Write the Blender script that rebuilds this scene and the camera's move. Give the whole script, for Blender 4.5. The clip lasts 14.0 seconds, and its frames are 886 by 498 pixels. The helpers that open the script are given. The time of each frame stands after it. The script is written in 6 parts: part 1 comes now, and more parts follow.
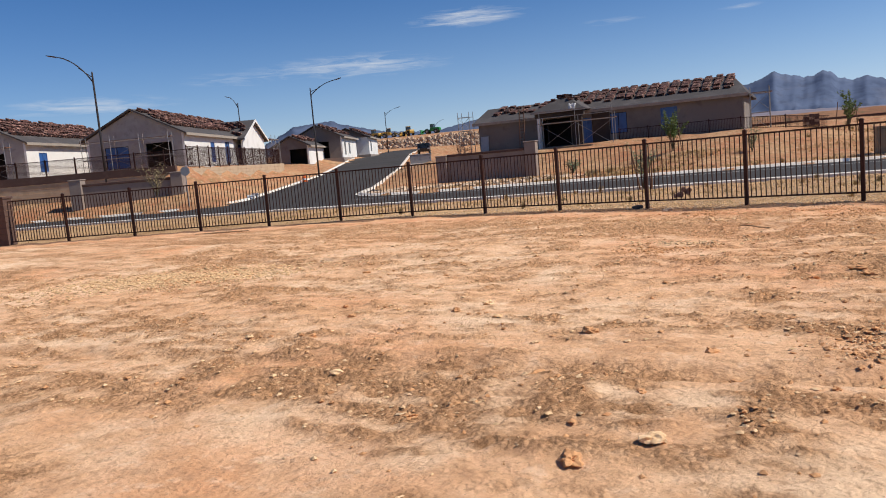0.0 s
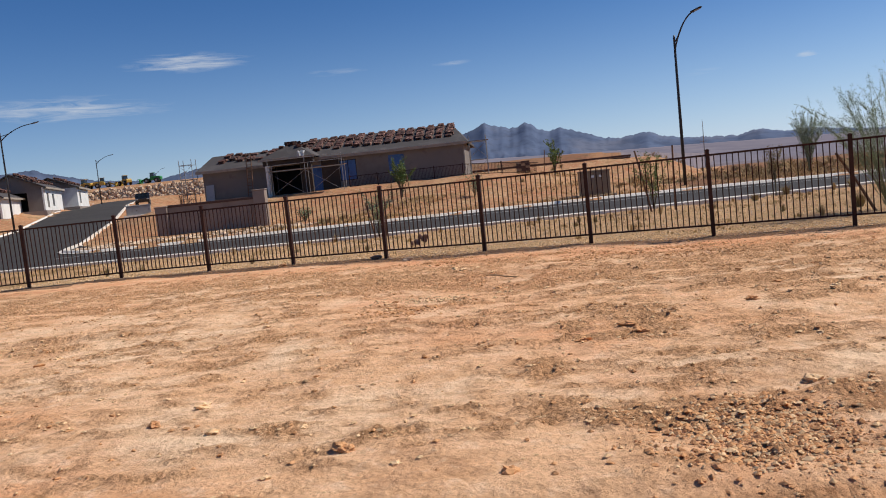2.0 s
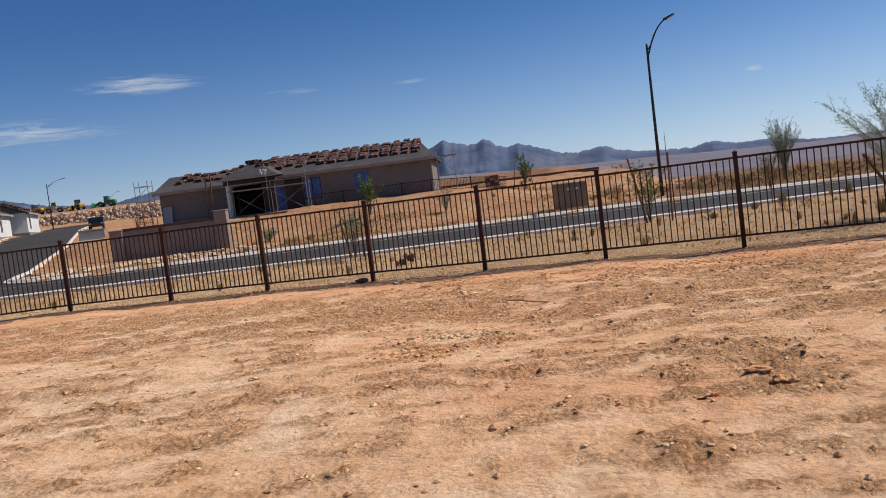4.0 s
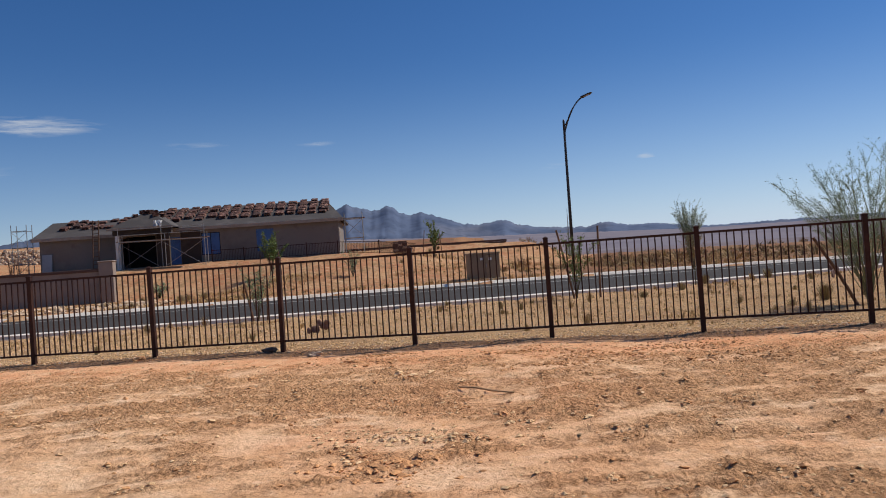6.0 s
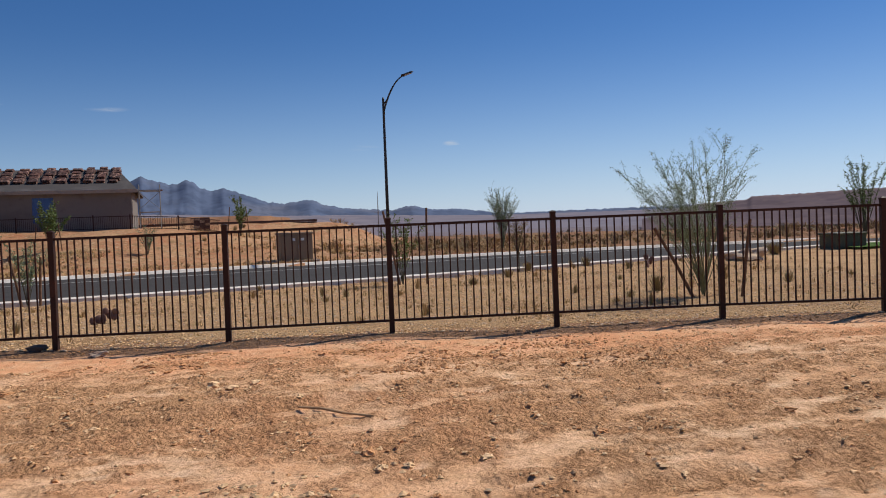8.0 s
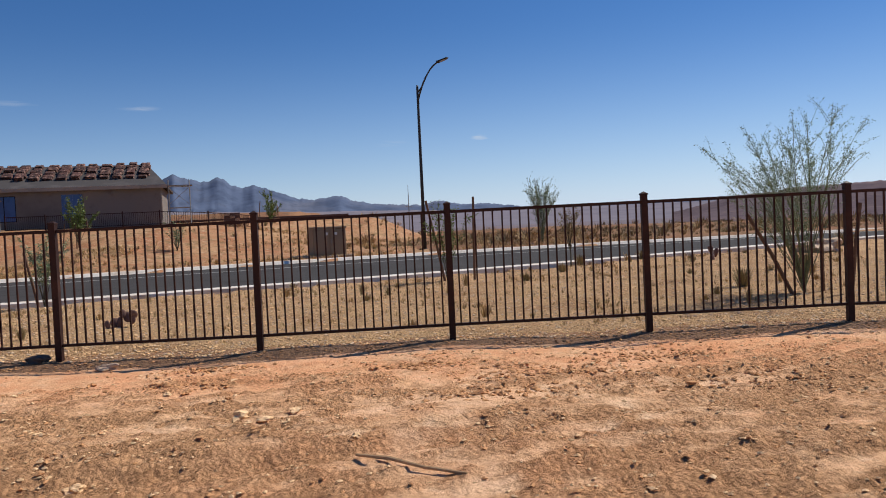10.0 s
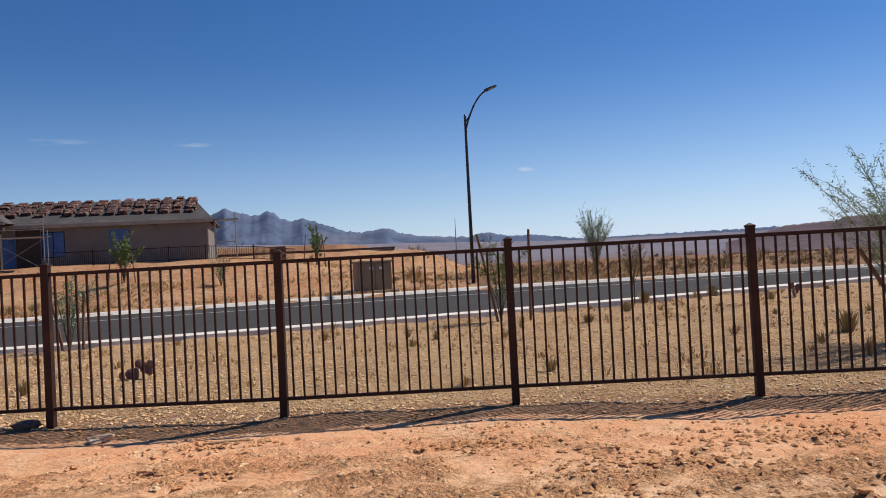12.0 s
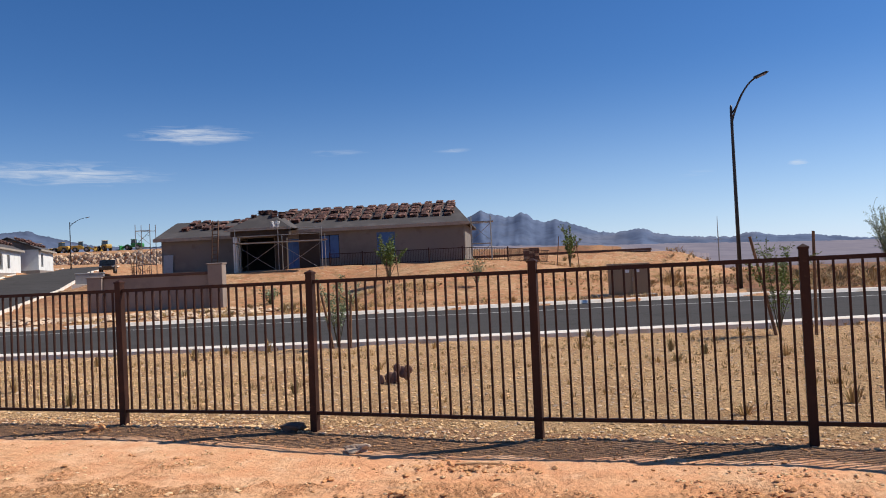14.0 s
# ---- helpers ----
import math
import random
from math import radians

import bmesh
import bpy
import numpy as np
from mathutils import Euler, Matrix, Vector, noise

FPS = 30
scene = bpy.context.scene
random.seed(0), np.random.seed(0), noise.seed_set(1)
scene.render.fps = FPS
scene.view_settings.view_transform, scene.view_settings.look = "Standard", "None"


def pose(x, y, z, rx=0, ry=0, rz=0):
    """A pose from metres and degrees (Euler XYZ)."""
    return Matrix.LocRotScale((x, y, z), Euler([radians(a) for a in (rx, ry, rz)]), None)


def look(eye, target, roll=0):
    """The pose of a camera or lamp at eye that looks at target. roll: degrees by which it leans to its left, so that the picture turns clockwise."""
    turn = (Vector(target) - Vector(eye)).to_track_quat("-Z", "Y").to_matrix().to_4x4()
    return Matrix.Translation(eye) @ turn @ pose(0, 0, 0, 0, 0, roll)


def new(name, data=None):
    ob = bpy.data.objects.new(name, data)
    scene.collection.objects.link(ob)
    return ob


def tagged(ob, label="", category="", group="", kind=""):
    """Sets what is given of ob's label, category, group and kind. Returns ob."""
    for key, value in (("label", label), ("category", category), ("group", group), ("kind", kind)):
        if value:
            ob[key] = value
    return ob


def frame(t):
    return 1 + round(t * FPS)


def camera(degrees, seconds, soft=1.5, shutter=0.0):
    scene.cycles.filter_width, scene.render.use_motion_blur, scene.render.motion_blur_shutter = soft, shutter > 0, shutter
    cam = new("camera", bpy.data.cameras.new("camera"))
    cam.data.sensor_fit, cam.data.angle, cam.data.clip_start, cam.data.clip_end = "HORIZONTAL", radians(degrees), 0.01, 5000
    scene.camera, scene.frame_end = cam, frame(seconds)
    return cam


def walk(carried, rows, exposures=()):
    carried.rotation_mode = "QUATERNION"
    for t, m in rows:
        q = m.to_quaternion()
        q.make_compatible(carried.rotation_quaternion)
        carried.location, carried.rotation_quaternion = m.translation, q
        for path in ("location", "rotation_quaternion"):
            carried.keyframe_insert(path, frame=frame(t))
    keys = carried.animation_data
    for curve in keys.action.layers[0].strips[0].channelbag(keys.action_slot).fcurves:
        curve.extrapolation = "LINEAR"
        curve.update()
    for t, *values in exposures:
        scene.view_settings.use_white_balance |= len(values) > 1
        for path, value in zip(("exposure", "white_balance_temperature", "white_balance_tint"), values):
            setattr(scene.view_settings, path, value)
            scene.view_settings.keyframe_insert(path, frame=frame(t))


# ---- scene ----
cam = camera(59.7, 14.0, 1.0)
PATH = [
    (0, (6.106, -17.548, 1.502), (4.809, -16.042, 1.279), -5.0),
    (0.5, (5.925, -17.248, 1.517), (4.92, -15.532, 1.305), -3.9),
    (1, (5.686, -16.885, 1.494), (4.598, -15.216, 1.319), -6.0),
    (1.5, (5.49, -16.571, 1.526), (4.689, -14.75, 1.313), -5.5),
    (2, (5.255, -16.128, 1.526), (4.543, -14.266, 1.358), -6.0),
    (2.5, (5.025, -15.785, 1.486), (4.323, -13.921, 1.301), -7.7),
    (5, (3.384, -13.822, 1.524), (2.954, -11.87, 1.466), -4.9),
    (5.5, (3.21, -13.467, 1.529), (2.888, -11.493, 1.519), -4.1),
    (6, (2.959, -12.97, 1.495), (2.61, -11.0, 1.506), -4.0),
    (6.5, (2.823, -12.624, 1.494), (2.744, -10.626, 1.422), -3.3),
    (7, (2.642, -11.967, 1.471), (2.538, -9.972, 1.384), -2.7),
    (7.5, (2.472, -11.582, 1.488), (2.468, -9.582, 1.471), -1.8),
    (8, (2.362, -11.203, 1.516), (2.508, -9.209, 1.452), -2.2),
    (10.5, (1.905, -8.918, 1.417), (1.904, -6.92, 1.337), -3.2),
    (11, (1.845, -8.506, 1.419), (1.717, -6.513, 1.303), -5.1),
    (11.5, (1.86, -8.141, 1.468), (1.891, -6.144, 1.379), -3.5),
    (12, (1.924, -7.752, 1.509), (1.878, -5.752, 1.523), -3.0),
    (12.5, (1.862, -7.481, 1.56), (1.798, -5.484, 1.643), -3.6),
    (13, (1.874, -7.324, 1.56), (1.843, -5.325, 1.617), -3.1),
    (13.5, (1.887, -7.172, 1.576), (1.564, -5.2, 1.646), -3.2),
    (14, (1.761, -7.107, 1.598), (1.081, -5.227, 1.646), -2.7),
]
walk(cam, [(t, look(eye, target, roll)) for t, eye, target, roll in PATH],
     [(0, 0.0), (1, 0.0), (2, -0.12), (2.7, -0.12), (5, -0.24), (5.5, -0.25), (6.2, -0.2), (8, -0.24), (10.5, -0.08), (12.5, -0.02), (13.5, 0.0), (14, 0.12)])
# ---------- world, sun ----------
SUN_AZ, SUN_EL = 58.0, 47.0  # degrees: azimuth from +y towards +x
world = bpy.data.worlds.new("sky")
scene.world = world
world.use_nodes = True
wn, wl = world.node_tree.nodes, world.node_tree.links
wn.clear()
w_out, w_bg, w_sky = wn.new("ShaderNodeOutputWorld"), wn.new("ShaderNodeBackground"), wn.new("ShaderNodeTexSky")
w_sky.sky_type, w_sky.sun_disc = "NISHITA", False
w_sky.sun_elevation, w_sky.sun_rotation = radians(SUN_EL), radians(SUN_AZ)
w_sky.altitude, w_sky.air_density, w_sky.dust_density, w_sky.ozone_density = 900.0, 1.0, 0.15, 4.2
w_bg.inputs["Strength"].default_value = 0.083


def wmath(op, a, b=None, c=None, clamp=False):
    n = wn.new("ShaderNodeMath")
    n.operation, n.use_clamp = op, clamp
    for slot, v in zip(n.inputs, (a, b, c)):
        if v is None:
            continue
        if hasattr(v, "is_linked"):
            wl.new(v, slot)
        else:
            slot.default_value = v
    return n.outputs[0]


w_co = wn.new("ShaderNodeTexCoord")
w_xyz = wn.new("ShaderNodeSeparateXYZ")
wl.new(w_co.outputs["Generated"], w_xyz.inputs[0])
w_az = wmath("ARCTAN2", w_xyz.outputs["X"], w_xyz.outputs["Y"])
w_el = wmath("ARCSINE", w_xyz.outputs["Z"])
w_flat = wn.new("ShaderNodeCombineXYZ")
wl.new(wmath("MULTIPLY", w_az, 16.0), w_flat.inputs[0])
wl.new(wmath("MULTIPLY", w_el, 150.0), w_flat.inputs[1])
w_noise = wn.new("ShaderNodeTexNoise")
w_noise.inputs["Scale"].default_value, w_noise.inputs["Detail"].default_value, w_noise.inputs["Distortion"].default_value = 1.0, 8.0, 0.7
w_noise.inputs["Roughness"].default_value = 0.62
wl.new(w_flat.outputs[0], w_noise.inputs["Vector"])
# thin cirrus streaks: azimuth, elevation, half width, half height (degrees), density
CLOUDS = [(-37.5, 10.1, 5.0, 0.8, 0.9), (-46.0, 7.4, 8.5, 1.0, 0.75), (-64.0, 5.7, 6.5, 0.8, 0.7), (5.2, 5.9, 0.9, 0.33, 1.0),
          (-18.9, 8.6, 1.6, 0.22, 0.5), (-27.2, 8.75, 2.6, 0.3, 0.4), (-54.5, 7.0, 4.0, 0.6, 0.5), (-1.5, 5.7, 1.6, 0.4, 0.25)]
w_cover = None
for a, e, wa, we, dens in CLOUDS:
    da = wmath("POWER", wmath("ABSOLUTE", wmath("DIVIDE", wmath("SUBTRACT", w_az, radians(a)), radians(wa))), 2.0)
    de = wmath("POWER", wmath("ABSOLUTE", wmath("DIVIDE", wmath("SUBTRACT", w_el, radians(e)), radians(we))), 2.0)
    m = wmath("MULTIPLY", wmath("SUBTRACT", 1.0, wmath("ADD", da, de), clamp=True), dens)
    w_cover = m if w_cover is None else wmath("MAXIMUM", w_cover, m)
w_streak = wmath("MULTIPLY", wmath("SUBTRACT", wmath("ADD", w_noise.outputs["Fac"], wmath("MULTIPLY", w_cover, 0.25)), 0.54, clamp=True), 3.0, clamp=True)
w_amount = wmath("MULTIPLY", w_streak, wmath("MULTIPLY", w_cover, 1.2, clamp=True), clamp=True)
w_mix = wn.new("ShaderNodeMixRGB")
wl.new(wmath("MULTIPLY", w_amount, 0.75), w_mix.inputs["Fac"])
w_hue = wn.new("ShaderNodeHueSaturation")
w_hue.inputs["Saturation"].default_value = 1.22
w_tint = wn.new("ShaderNodeMixRGB")
w_tint.blend_type = "MULTIPLY"
w_tint.inputs["Fac"].default_value, w_tint.inputs["Color2"].default_value = 1.0, (0.99, 0.965, 1.08, 1)
wl.new(w_sky.outputs[0], w_tint.inputs["Color1"])
wl.new(w_tint.outputs[0], w_hue.inputs["Color"])
# pale haze low over the plain, thicker towards the sun
w_low = wmath("POWER", wmath("SUBTRACT", 1.0, wmath("DIVIDE", wmath("ABSOLUTE", w_el), radians(15.0)), clamp=True), 2.0)
w_side = wmath("ADD", 0.5, wmath("MULTIPLY", wmath("COSINE", wmath("SUBTRACT", w_az, radians(SUN_AZ))), 0.5), clamp=True)
w_haze = wn.new("ShaderNodeMixRGB")
wl.new(wmath("MULTIPLY", wmath("MULTIPLY", w_low, w_side), 0.66), w_haze.inputs["Fac"])
wl.new(w_hue.outputs[0], w_haze.inputs["Color1"])
w_haze.inputs["Color2"].default_value = (7.6, 10.2, 14.0, 1)
wl.new(w_haze.outputs[0], w_mix.inputs["Color1"])
w_mix.inputs["Color2"].default_value = (8.5, 8.9, 9.4, 1)
wl.new(w_mix.outputs[0], w_bg.inputs["Color"])
wl.new(w_bg.outputs[0], w_out.inputs[0])

sun_data = bpy.data.lights.new("sun", "SUN")
sun_data.energy, sun_data.angle, sun_data.color = 5.0, radians(0.55), (1.0, 0.94, 0.85)
sun = new("sun", sun_data)
sun_way = Vector((math.sin(radians(SUN_AZ)) * math.cos(radians(SUN_EL)), math.cos(radians(SUN_AZ)) * math.cos(radians(SUN_EL)), math.sin(radians(SUN_EL))))
sun.matrix_world = look(sun_way * 200, (0, 0, 0))


# ---------- materials ----------
def material(name, base, rough=0.9, metal=0.0, spots=(), bump=0.0, bump_scale=20.0, vary=0.0, spec=0.3):
    """A surface: base colour, patches of (colour, scale, low, high, strength) laid over it, relief, and a change from piece to piece."""
    m = bpy.data.materials.new(name)
    m.use_nodes = True
    n, l = m.node_tree.nodes, m.node_tree.links
    b = n["Principled BSDF"]
    b.inputs["Roughness"].default_value, b.inputs["Metallic"].default_value = rough, metal
    b.inputs["Specular IOR Level"].default_value = spec
    geo = n.new("ShaderNodeNewGeometry")
    rgb = n.new("ShaderNodeRGB")
    rgb.outputs[0].default_value = (*base, 1)
    out = rgb.outputs[0]
    for colour, scale, low, high, strength in spots:
        tex = n.new("ShaderNodeTexNoise")
        tex.inputs["Scale"].default_value, tex.inputs["Detail"].default_value, tex.inputs["Roughness"].default_value = scale, 7.0, 0.62
        l.new(geo.outputs["Position"], tex.inputs["Vector"])
        ramp = n.new("ShaderNodeMapRange")
        ramp.inputs["From Min"].default_value, ramp.inputs["From Max"].default_value = low, high
        ramp.inputs["To Max"].default_value = strength
        l.new(tex.outputs["Fac"], ramp.inputs["Value"])
        mix = n.new("ShaderNodeMixRGB")
        mix.inputs["Color2"].default_value = (*colour, 1)
        l.new(ramp.outputs[0], mix.inputs["Fac"])
        l.new(out, mix.inputs["Color1"])
        out = mix.outputs[0]
    if vary:
        info = n.new("ShaderNodeObjectInfo")
        add = n.new("ShaderNodeMath")
        add.operation = "ADD"
        l.new(info.outputs["Random"], add.inputs[0])
        l.new(geo.outputs["Random Per Island"], add.inputs[1])
        span = n.new("ShaderNodeMapRange")
        span.inputs["From Max"].default_value = 2.0
        span.inputs["To Min"].default_value, span.inputs["To Max"].default_value = 1 - vary, 1 + vary
        l.new(add.outputs[0], span.inputs["Value"])
        mul = n.new("ShaderNodeVectorMath")
        mul.operation = "SCALE"
        l.new(out, mul.inputs[0])
        l.new(span.outputs[0], mul.inputs["Scale"])
        out = mul.outputs[0]
    l.new(out, b.inputs["Base Color"])
    if bump:
        t1 = n.new("ShaderNodeTexNoise")
        t1.inputs["Scale"].default_value, t1.inputs["Detail"].default_value, t1.inputs["Roughness"].default_value = bump_scale, 9.0, 0.7
        l.new(geo.outputs["Position"], t1.inputs["Vector"])
        bp = n.new("ShaderNodeBump")
        bp.inputs["Strength"].default_value, bp.inputs["Distance"].default_value = 1.0, bump
        l.new(t1.outputs["Fac"], bp.inputs["Height"])
        l.new(bp.outputs["Normal"], b.inputs["Normal"])
    return m


DIRT = material("graded_dirt", (0.82, 0.49, 0.275), 0.95, spots=[((0.90, 0.64, 0.41), 0.6, 0.44, 0.58, 0.85), ((0.78, 0.355, 0.165), 0.28, 0.52, 0.66, 0.75), ((0.68, 0.36, 0.18), 1.7, 0.5, 0.62, 0.6),
                ((0.54, 0.30, 0.165), 5.0, 0.53, 0.64, 0.5), ((0.90, 0.64, 0.42), 7.0, 0.54, 0.66, 0.5), ((0.42, 0.225, 0.12), 17.0, 0.55, 0.66, 0.5), ((0.34, 0.18, 0.095), 45.0, 0.58, 0.68, 0.55)], bump=0.03, bump_scale=9.0, spec=0.05)


def add_crumble(m, scale, deep, where_loose=False):
    """A second, finer relief of crumbs and pits over a material's first one."""
    n, l = m.node_tree.nodes, m.node_tree.links
    b = n["Principled BSDF"]
    geo = n.new("ShaderNodeNewGeometry")
    first = b.inputs["Normal"].links[0].from_socket
    vor = n.new("ShaderNodeTexVoronoi")
    vor.inputs["Scale"].default_value, vor.inputs["Randomness"].default_value = scale, 1.0
    fuzz = n.new("ShaderNodeTexNoise")
    fuzz.inputs["Scale"].default_value, fuzz.inputs["Detail"].default_value, fuzz.inputs["Roughness"].default_value = scale * 0.45, 8.0, 0.75
    l.new(geo.outputs["Position"], fuzz.inputs["Vector"])
    warp = n.new("ShaderNodeVectorMath")
    warp.operation = "MULTIPLY_ADD"
    l.new(fuzz.outputs["Color"], warp.inputs[0])
    warp.inputs[1].default_value = (0.08, 0.08, 0.08)
    l.new(geo.outputs["Position"], warp.inputs[2])
    l.new(warp.outputs[0], vor.inputs["Vector"])
    both = n.new("ShaderNodeMath")
    both.operation = "SUBTRACT"
    l.new(fuzz.outputs["Fac"], both.inputs[0])
    half = n.new("ShaderNodeMath")
    half.operation = "MULTIPLY"
    l.new(vor.outputs["Distance"], half.inputs[0])
    half.inputs[1].default_value = 0.45
    l.new(half.outputs[0], both.inputs[1])
    bp = n.new("ShaderNodeBump")
    bp.inputs["Strength"].default_value, bp.inputs["Distance"].default_value = 1.0, deep
    height = both.outputs[0]
    if where_loose:
        att, span, times = n.new("ShaderNodeAttribute"), n.new("ShaderNodeMapRange"), n.new("ShaderNodeMath")
        att.attribute_name, times.operation = "loose", "MULTIPLY"
        span.inputs["From Min"].default_value, span.inputs["From Max"].default_value, span.inputs["To Min"].default_value = 0.3, 0.95, 0.22
        l.new(att.outputs["Fac"], span.inputs["Value"])
        l.new(height, times.inputs[0])
        l.new(span.outputs[0], times.inputs[1])
        height = times.outputs[0]
    l.new(height, bp.inputs["Height"])
    l.new(first, bp.inputs["Normal"])
    l.new(bp.outputs["Normal"], b.inputs["Normal"])


add_crumble(DIRT, 24.0, 0.042, True)


def add_loose(m, colour, dark):
    """Lays churned, darker soil over a packed surface where the ground's attribute says so."""
    n, l = m.node_tree.nodes, m.node_tree.links
    b = n["Principled BSDF"]
    old = b.inputs["Base Color"].links[0].from_socket
    att, geo = n.new("ShaderNodeAttribute"), n.new("ShaderNodeNewGeometry")
    att.attribute_name = "loose"
    grain = n.new("ShaderNodeTexNoise")
    grain.inputs["Scale"].default_value, grain.inputs["Detail"].default_value, grain.inputs["Roughness"].default_value = 13.0, 8.0, 0.72
    l.new(geo.outputs["Position"], grain.inputs["Vector"])
    mixc = n.new("ShaderNodeMixRGB")
    mixc.inputs["Color1"].default_value, mixc.inputs["Color2"].default_value = (*colour, 1), (*dark, 1)
    span = n.new("ShaderNodeMapRange")
    span.inputs["From Min"].default_value, span.inputs["From Max"].default_value = 0.42, 0.66
    l.new(grain.outputs["Fac"], span.inputs["Value"])
    l.new(span.outputs[0], mixc.inputs["Fac"])
    mix = n.new("ShaderNodeMixRGB")
    fac = n.new("ShaderNodeMath")
    fac.operation, fac.use_clamp = "MULTIPLY_ADD", True
    l.new(grain.outputs["Fac"], fac.inputs[0])
    fac.inputs[1].default_value = 0.9
    sub = n.new("ShaderNodeMath")
    sub.operation = "MULTIPLY_ADD"
    l.new(att.outputs["Fac"], sub.inputs[0])
    sub.inputs[1].default_value, sub.inputs[2].default_value = 1.25, -0.55
    l.new(sub.outputs[0], fac.inputs[2])
    l.new(fac.outputs[0], mix.inputs["Fac"])
    l.new(old, mix.inputs["Color1"])
    l.new(mixc.outputs[0], mix.inputs["Color2"])
    l.new(mix.outputs[0], b.inputs["Base Color"])


add_loose(DIRT, (0.66, 0.365, 0.185), (0.36, 0.185, 0.09))


def add_fresh(m, colour):
    """Lays redder, freshly turned subsoil over the lot where the ground's attribute says so."""
    n, l = m.node_tree.nodes, m.node_tree.links
    b = n["Principled BSDF"]
    old = b.inputs["Base Color"].links[0].from_socket
    att, geo, tex = n.new("ShaderNodeAttribute"), n.new("ShaderNodeNewGeometry"), n.new("ShaderNodeTexNoise")
    att.attribute_name = "fresh"
    tex.inputs["Scale"].default_value, tex.inputs["Detail"].default_value, tex.inputs["Roughness"].default_value = 2.4, 8.0, 0.68
    l.new(geo.outputs["Position"], tex.inputs["Vector"])
    span, times, mix = n.new("ShaderNodeMapRange"), n.new("ShaderNodeMath"), n.new("ShaderNodeMixRGB")
    span.inputs["From Min"].default_value, span.inputs["From Max"].default_value = 0.36, 0.6
    l.new(tex.outputs["Fac"], span.inputs["Value"])
    times.operation = "MULTIPLY"
    l.new(span.outputs[0], times.inputs[0])
    l.new(att.outputs["Fac"], times.inputs[1])
    l.new(times.outputs[0], mix.inputs["Fac"])
    mix.inputs["Color2"].default_value = (*colour, 1)
    l.new(old, mix.inputs["Color1"])
    l.new(mix.outputs[0], b.inputs["Base Color"])


add_fresh(DIRT, (0.73, 0.325, 0.155))
GRAVEL = material("gravel_bed", (0.63, 0.39, 0.20), 0.95, spots=[((0.42, 0.22, 0.105), 0.5, 0.46, 0.62, 0.75), ((0.68, 0.46, 0.25), 14.0, 0.5, 0.62, 0.7), ((0.20, 0.115, 0.06), 26.0, 0.54, 0.66, 0.8)],
                  bump=0.05, bump_scale=16.0, spec=0.1)
add_crumble(GRAVEL, 22.0, 0.06)
STRIP = material("fence_strip_soil", (0.36, 0.20, 0.11), 0.95, spots=[((0.33, 0.2, 0.12), 1.5, 0.5, 0.66, 0.8), ((0.12, 0.075, 0.05), 16.0, 0.5, 0.66, 0.8)], bump=0.05, bump_scale=14.0, spec=0.1)
ORANGE = material("orange_subsoil", (0.45, 0.225, 0.115), 0.95, spots=[((0.51, 0.31, 0.165), 0.18, 0.45, 0.6, 0.8), ((0.40, 0.155, 0.075), 0.6, 0.5, 0.63, 0.75), ((0.25, 0.165, 0.08), 1.6, 0.5, 0.62, 0.75), ((0.62, 0.45, 0.29), 3.0, 0.56, 0.66, 0.7), ((0.17, 0.10, 0.055), 5.0, 0.55, 0.66, 0.7)],
                  bump=0.12, bump_scale=2.0, spec=0.1)
DESERT = material("dry_desert", (0.24, 0.112, 0.062), 0.95, spots=[((0.29, 0.165, 0.085), 0.06, 0.42, 0.6, 0.8), ((0.13, 0.095, 0.055), 0.35, 0.53, 0.66, 0.8), ((0.30, 0.145, 0.08), 0.03, 0.52, 0.66, 0.7), ((0.14, 0.12, 0.06), 1.4, 0.56, 0.68, 0.6)],
                  bump=0.2, bump_scale=1.2, spec=0.1)
# Far plain: purple-grey haze is painted into its base colour.
PLAIN = material("haze_tinted_plain", (0.20, 0.172, 0.19), 1.0, spots=[((0.155, 0.135, 0.15), 0.012, 0.45, 0.6, 0.7), ((0.24, 0.19, 0.19), 0.004, 0.5, 0.6, 0.6)], spec=0.0)
# The lavender is haze put into the colour, not the gravel's own.
FAN_HAZE = material("haze_tinted_fan", (0.215, 0.195, 0.225), 1.0, spots=[((0.17, 0.158, 0.19), 0.004, 0.45, 0.6, 0.8), ((0.25, 0.22, 0.235), 0.009, 0.52, 0.64, 0.6)], spec=0.0)
# Blue haze of the distance is mixed into the rock's base colour.
MOUNTAIN = material("haze_tinted_rock", (0.112, 0.143, 0.218), 1.0, spots=[((0.075, 0.098, 0.155), 0.006, 0.45, 0.6, 0.8), ((0.18, 0.18, 0.21), 0.0025, 0.5, 0.62, 0.5), ((0.07, 0.09, 0.14), 0.02, 0.52, 0.66, 0.6)], spec=0.0)
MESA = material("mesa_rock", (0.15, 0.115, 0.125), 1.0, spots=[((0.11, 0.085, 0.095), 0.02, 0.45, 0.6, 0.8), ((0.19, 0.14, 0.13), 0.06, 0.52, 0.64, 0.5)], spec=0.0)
ASPHALT = material("asphalt", (0.058, 0.053, 0.050), 0.97, spec=0.12, spots=[((0.072, 0.067, 0.064), 0.3, 0.45, 0.65, 0.7), ((0.030, 0.028, 0.027), 1.2, 0.5, 0.7, 0.6), ((0.075, 0.06, 0.05), 0.15, 0.6, 0.75, 0.4)], bump=0.006, bump_scale=60.0)
CONCRETE = material("kerb_concrete", (0.72, 0.66, 0.58), 0.9, spots=[((0.55, 0.42, 0.30), 1.1, 0.48, 0.64, 0.75), ((0.7, 0.66, 0.6), 6.0, 0.5, 0.66, 0.5)], bump=0.004, bump_scale=40.0)
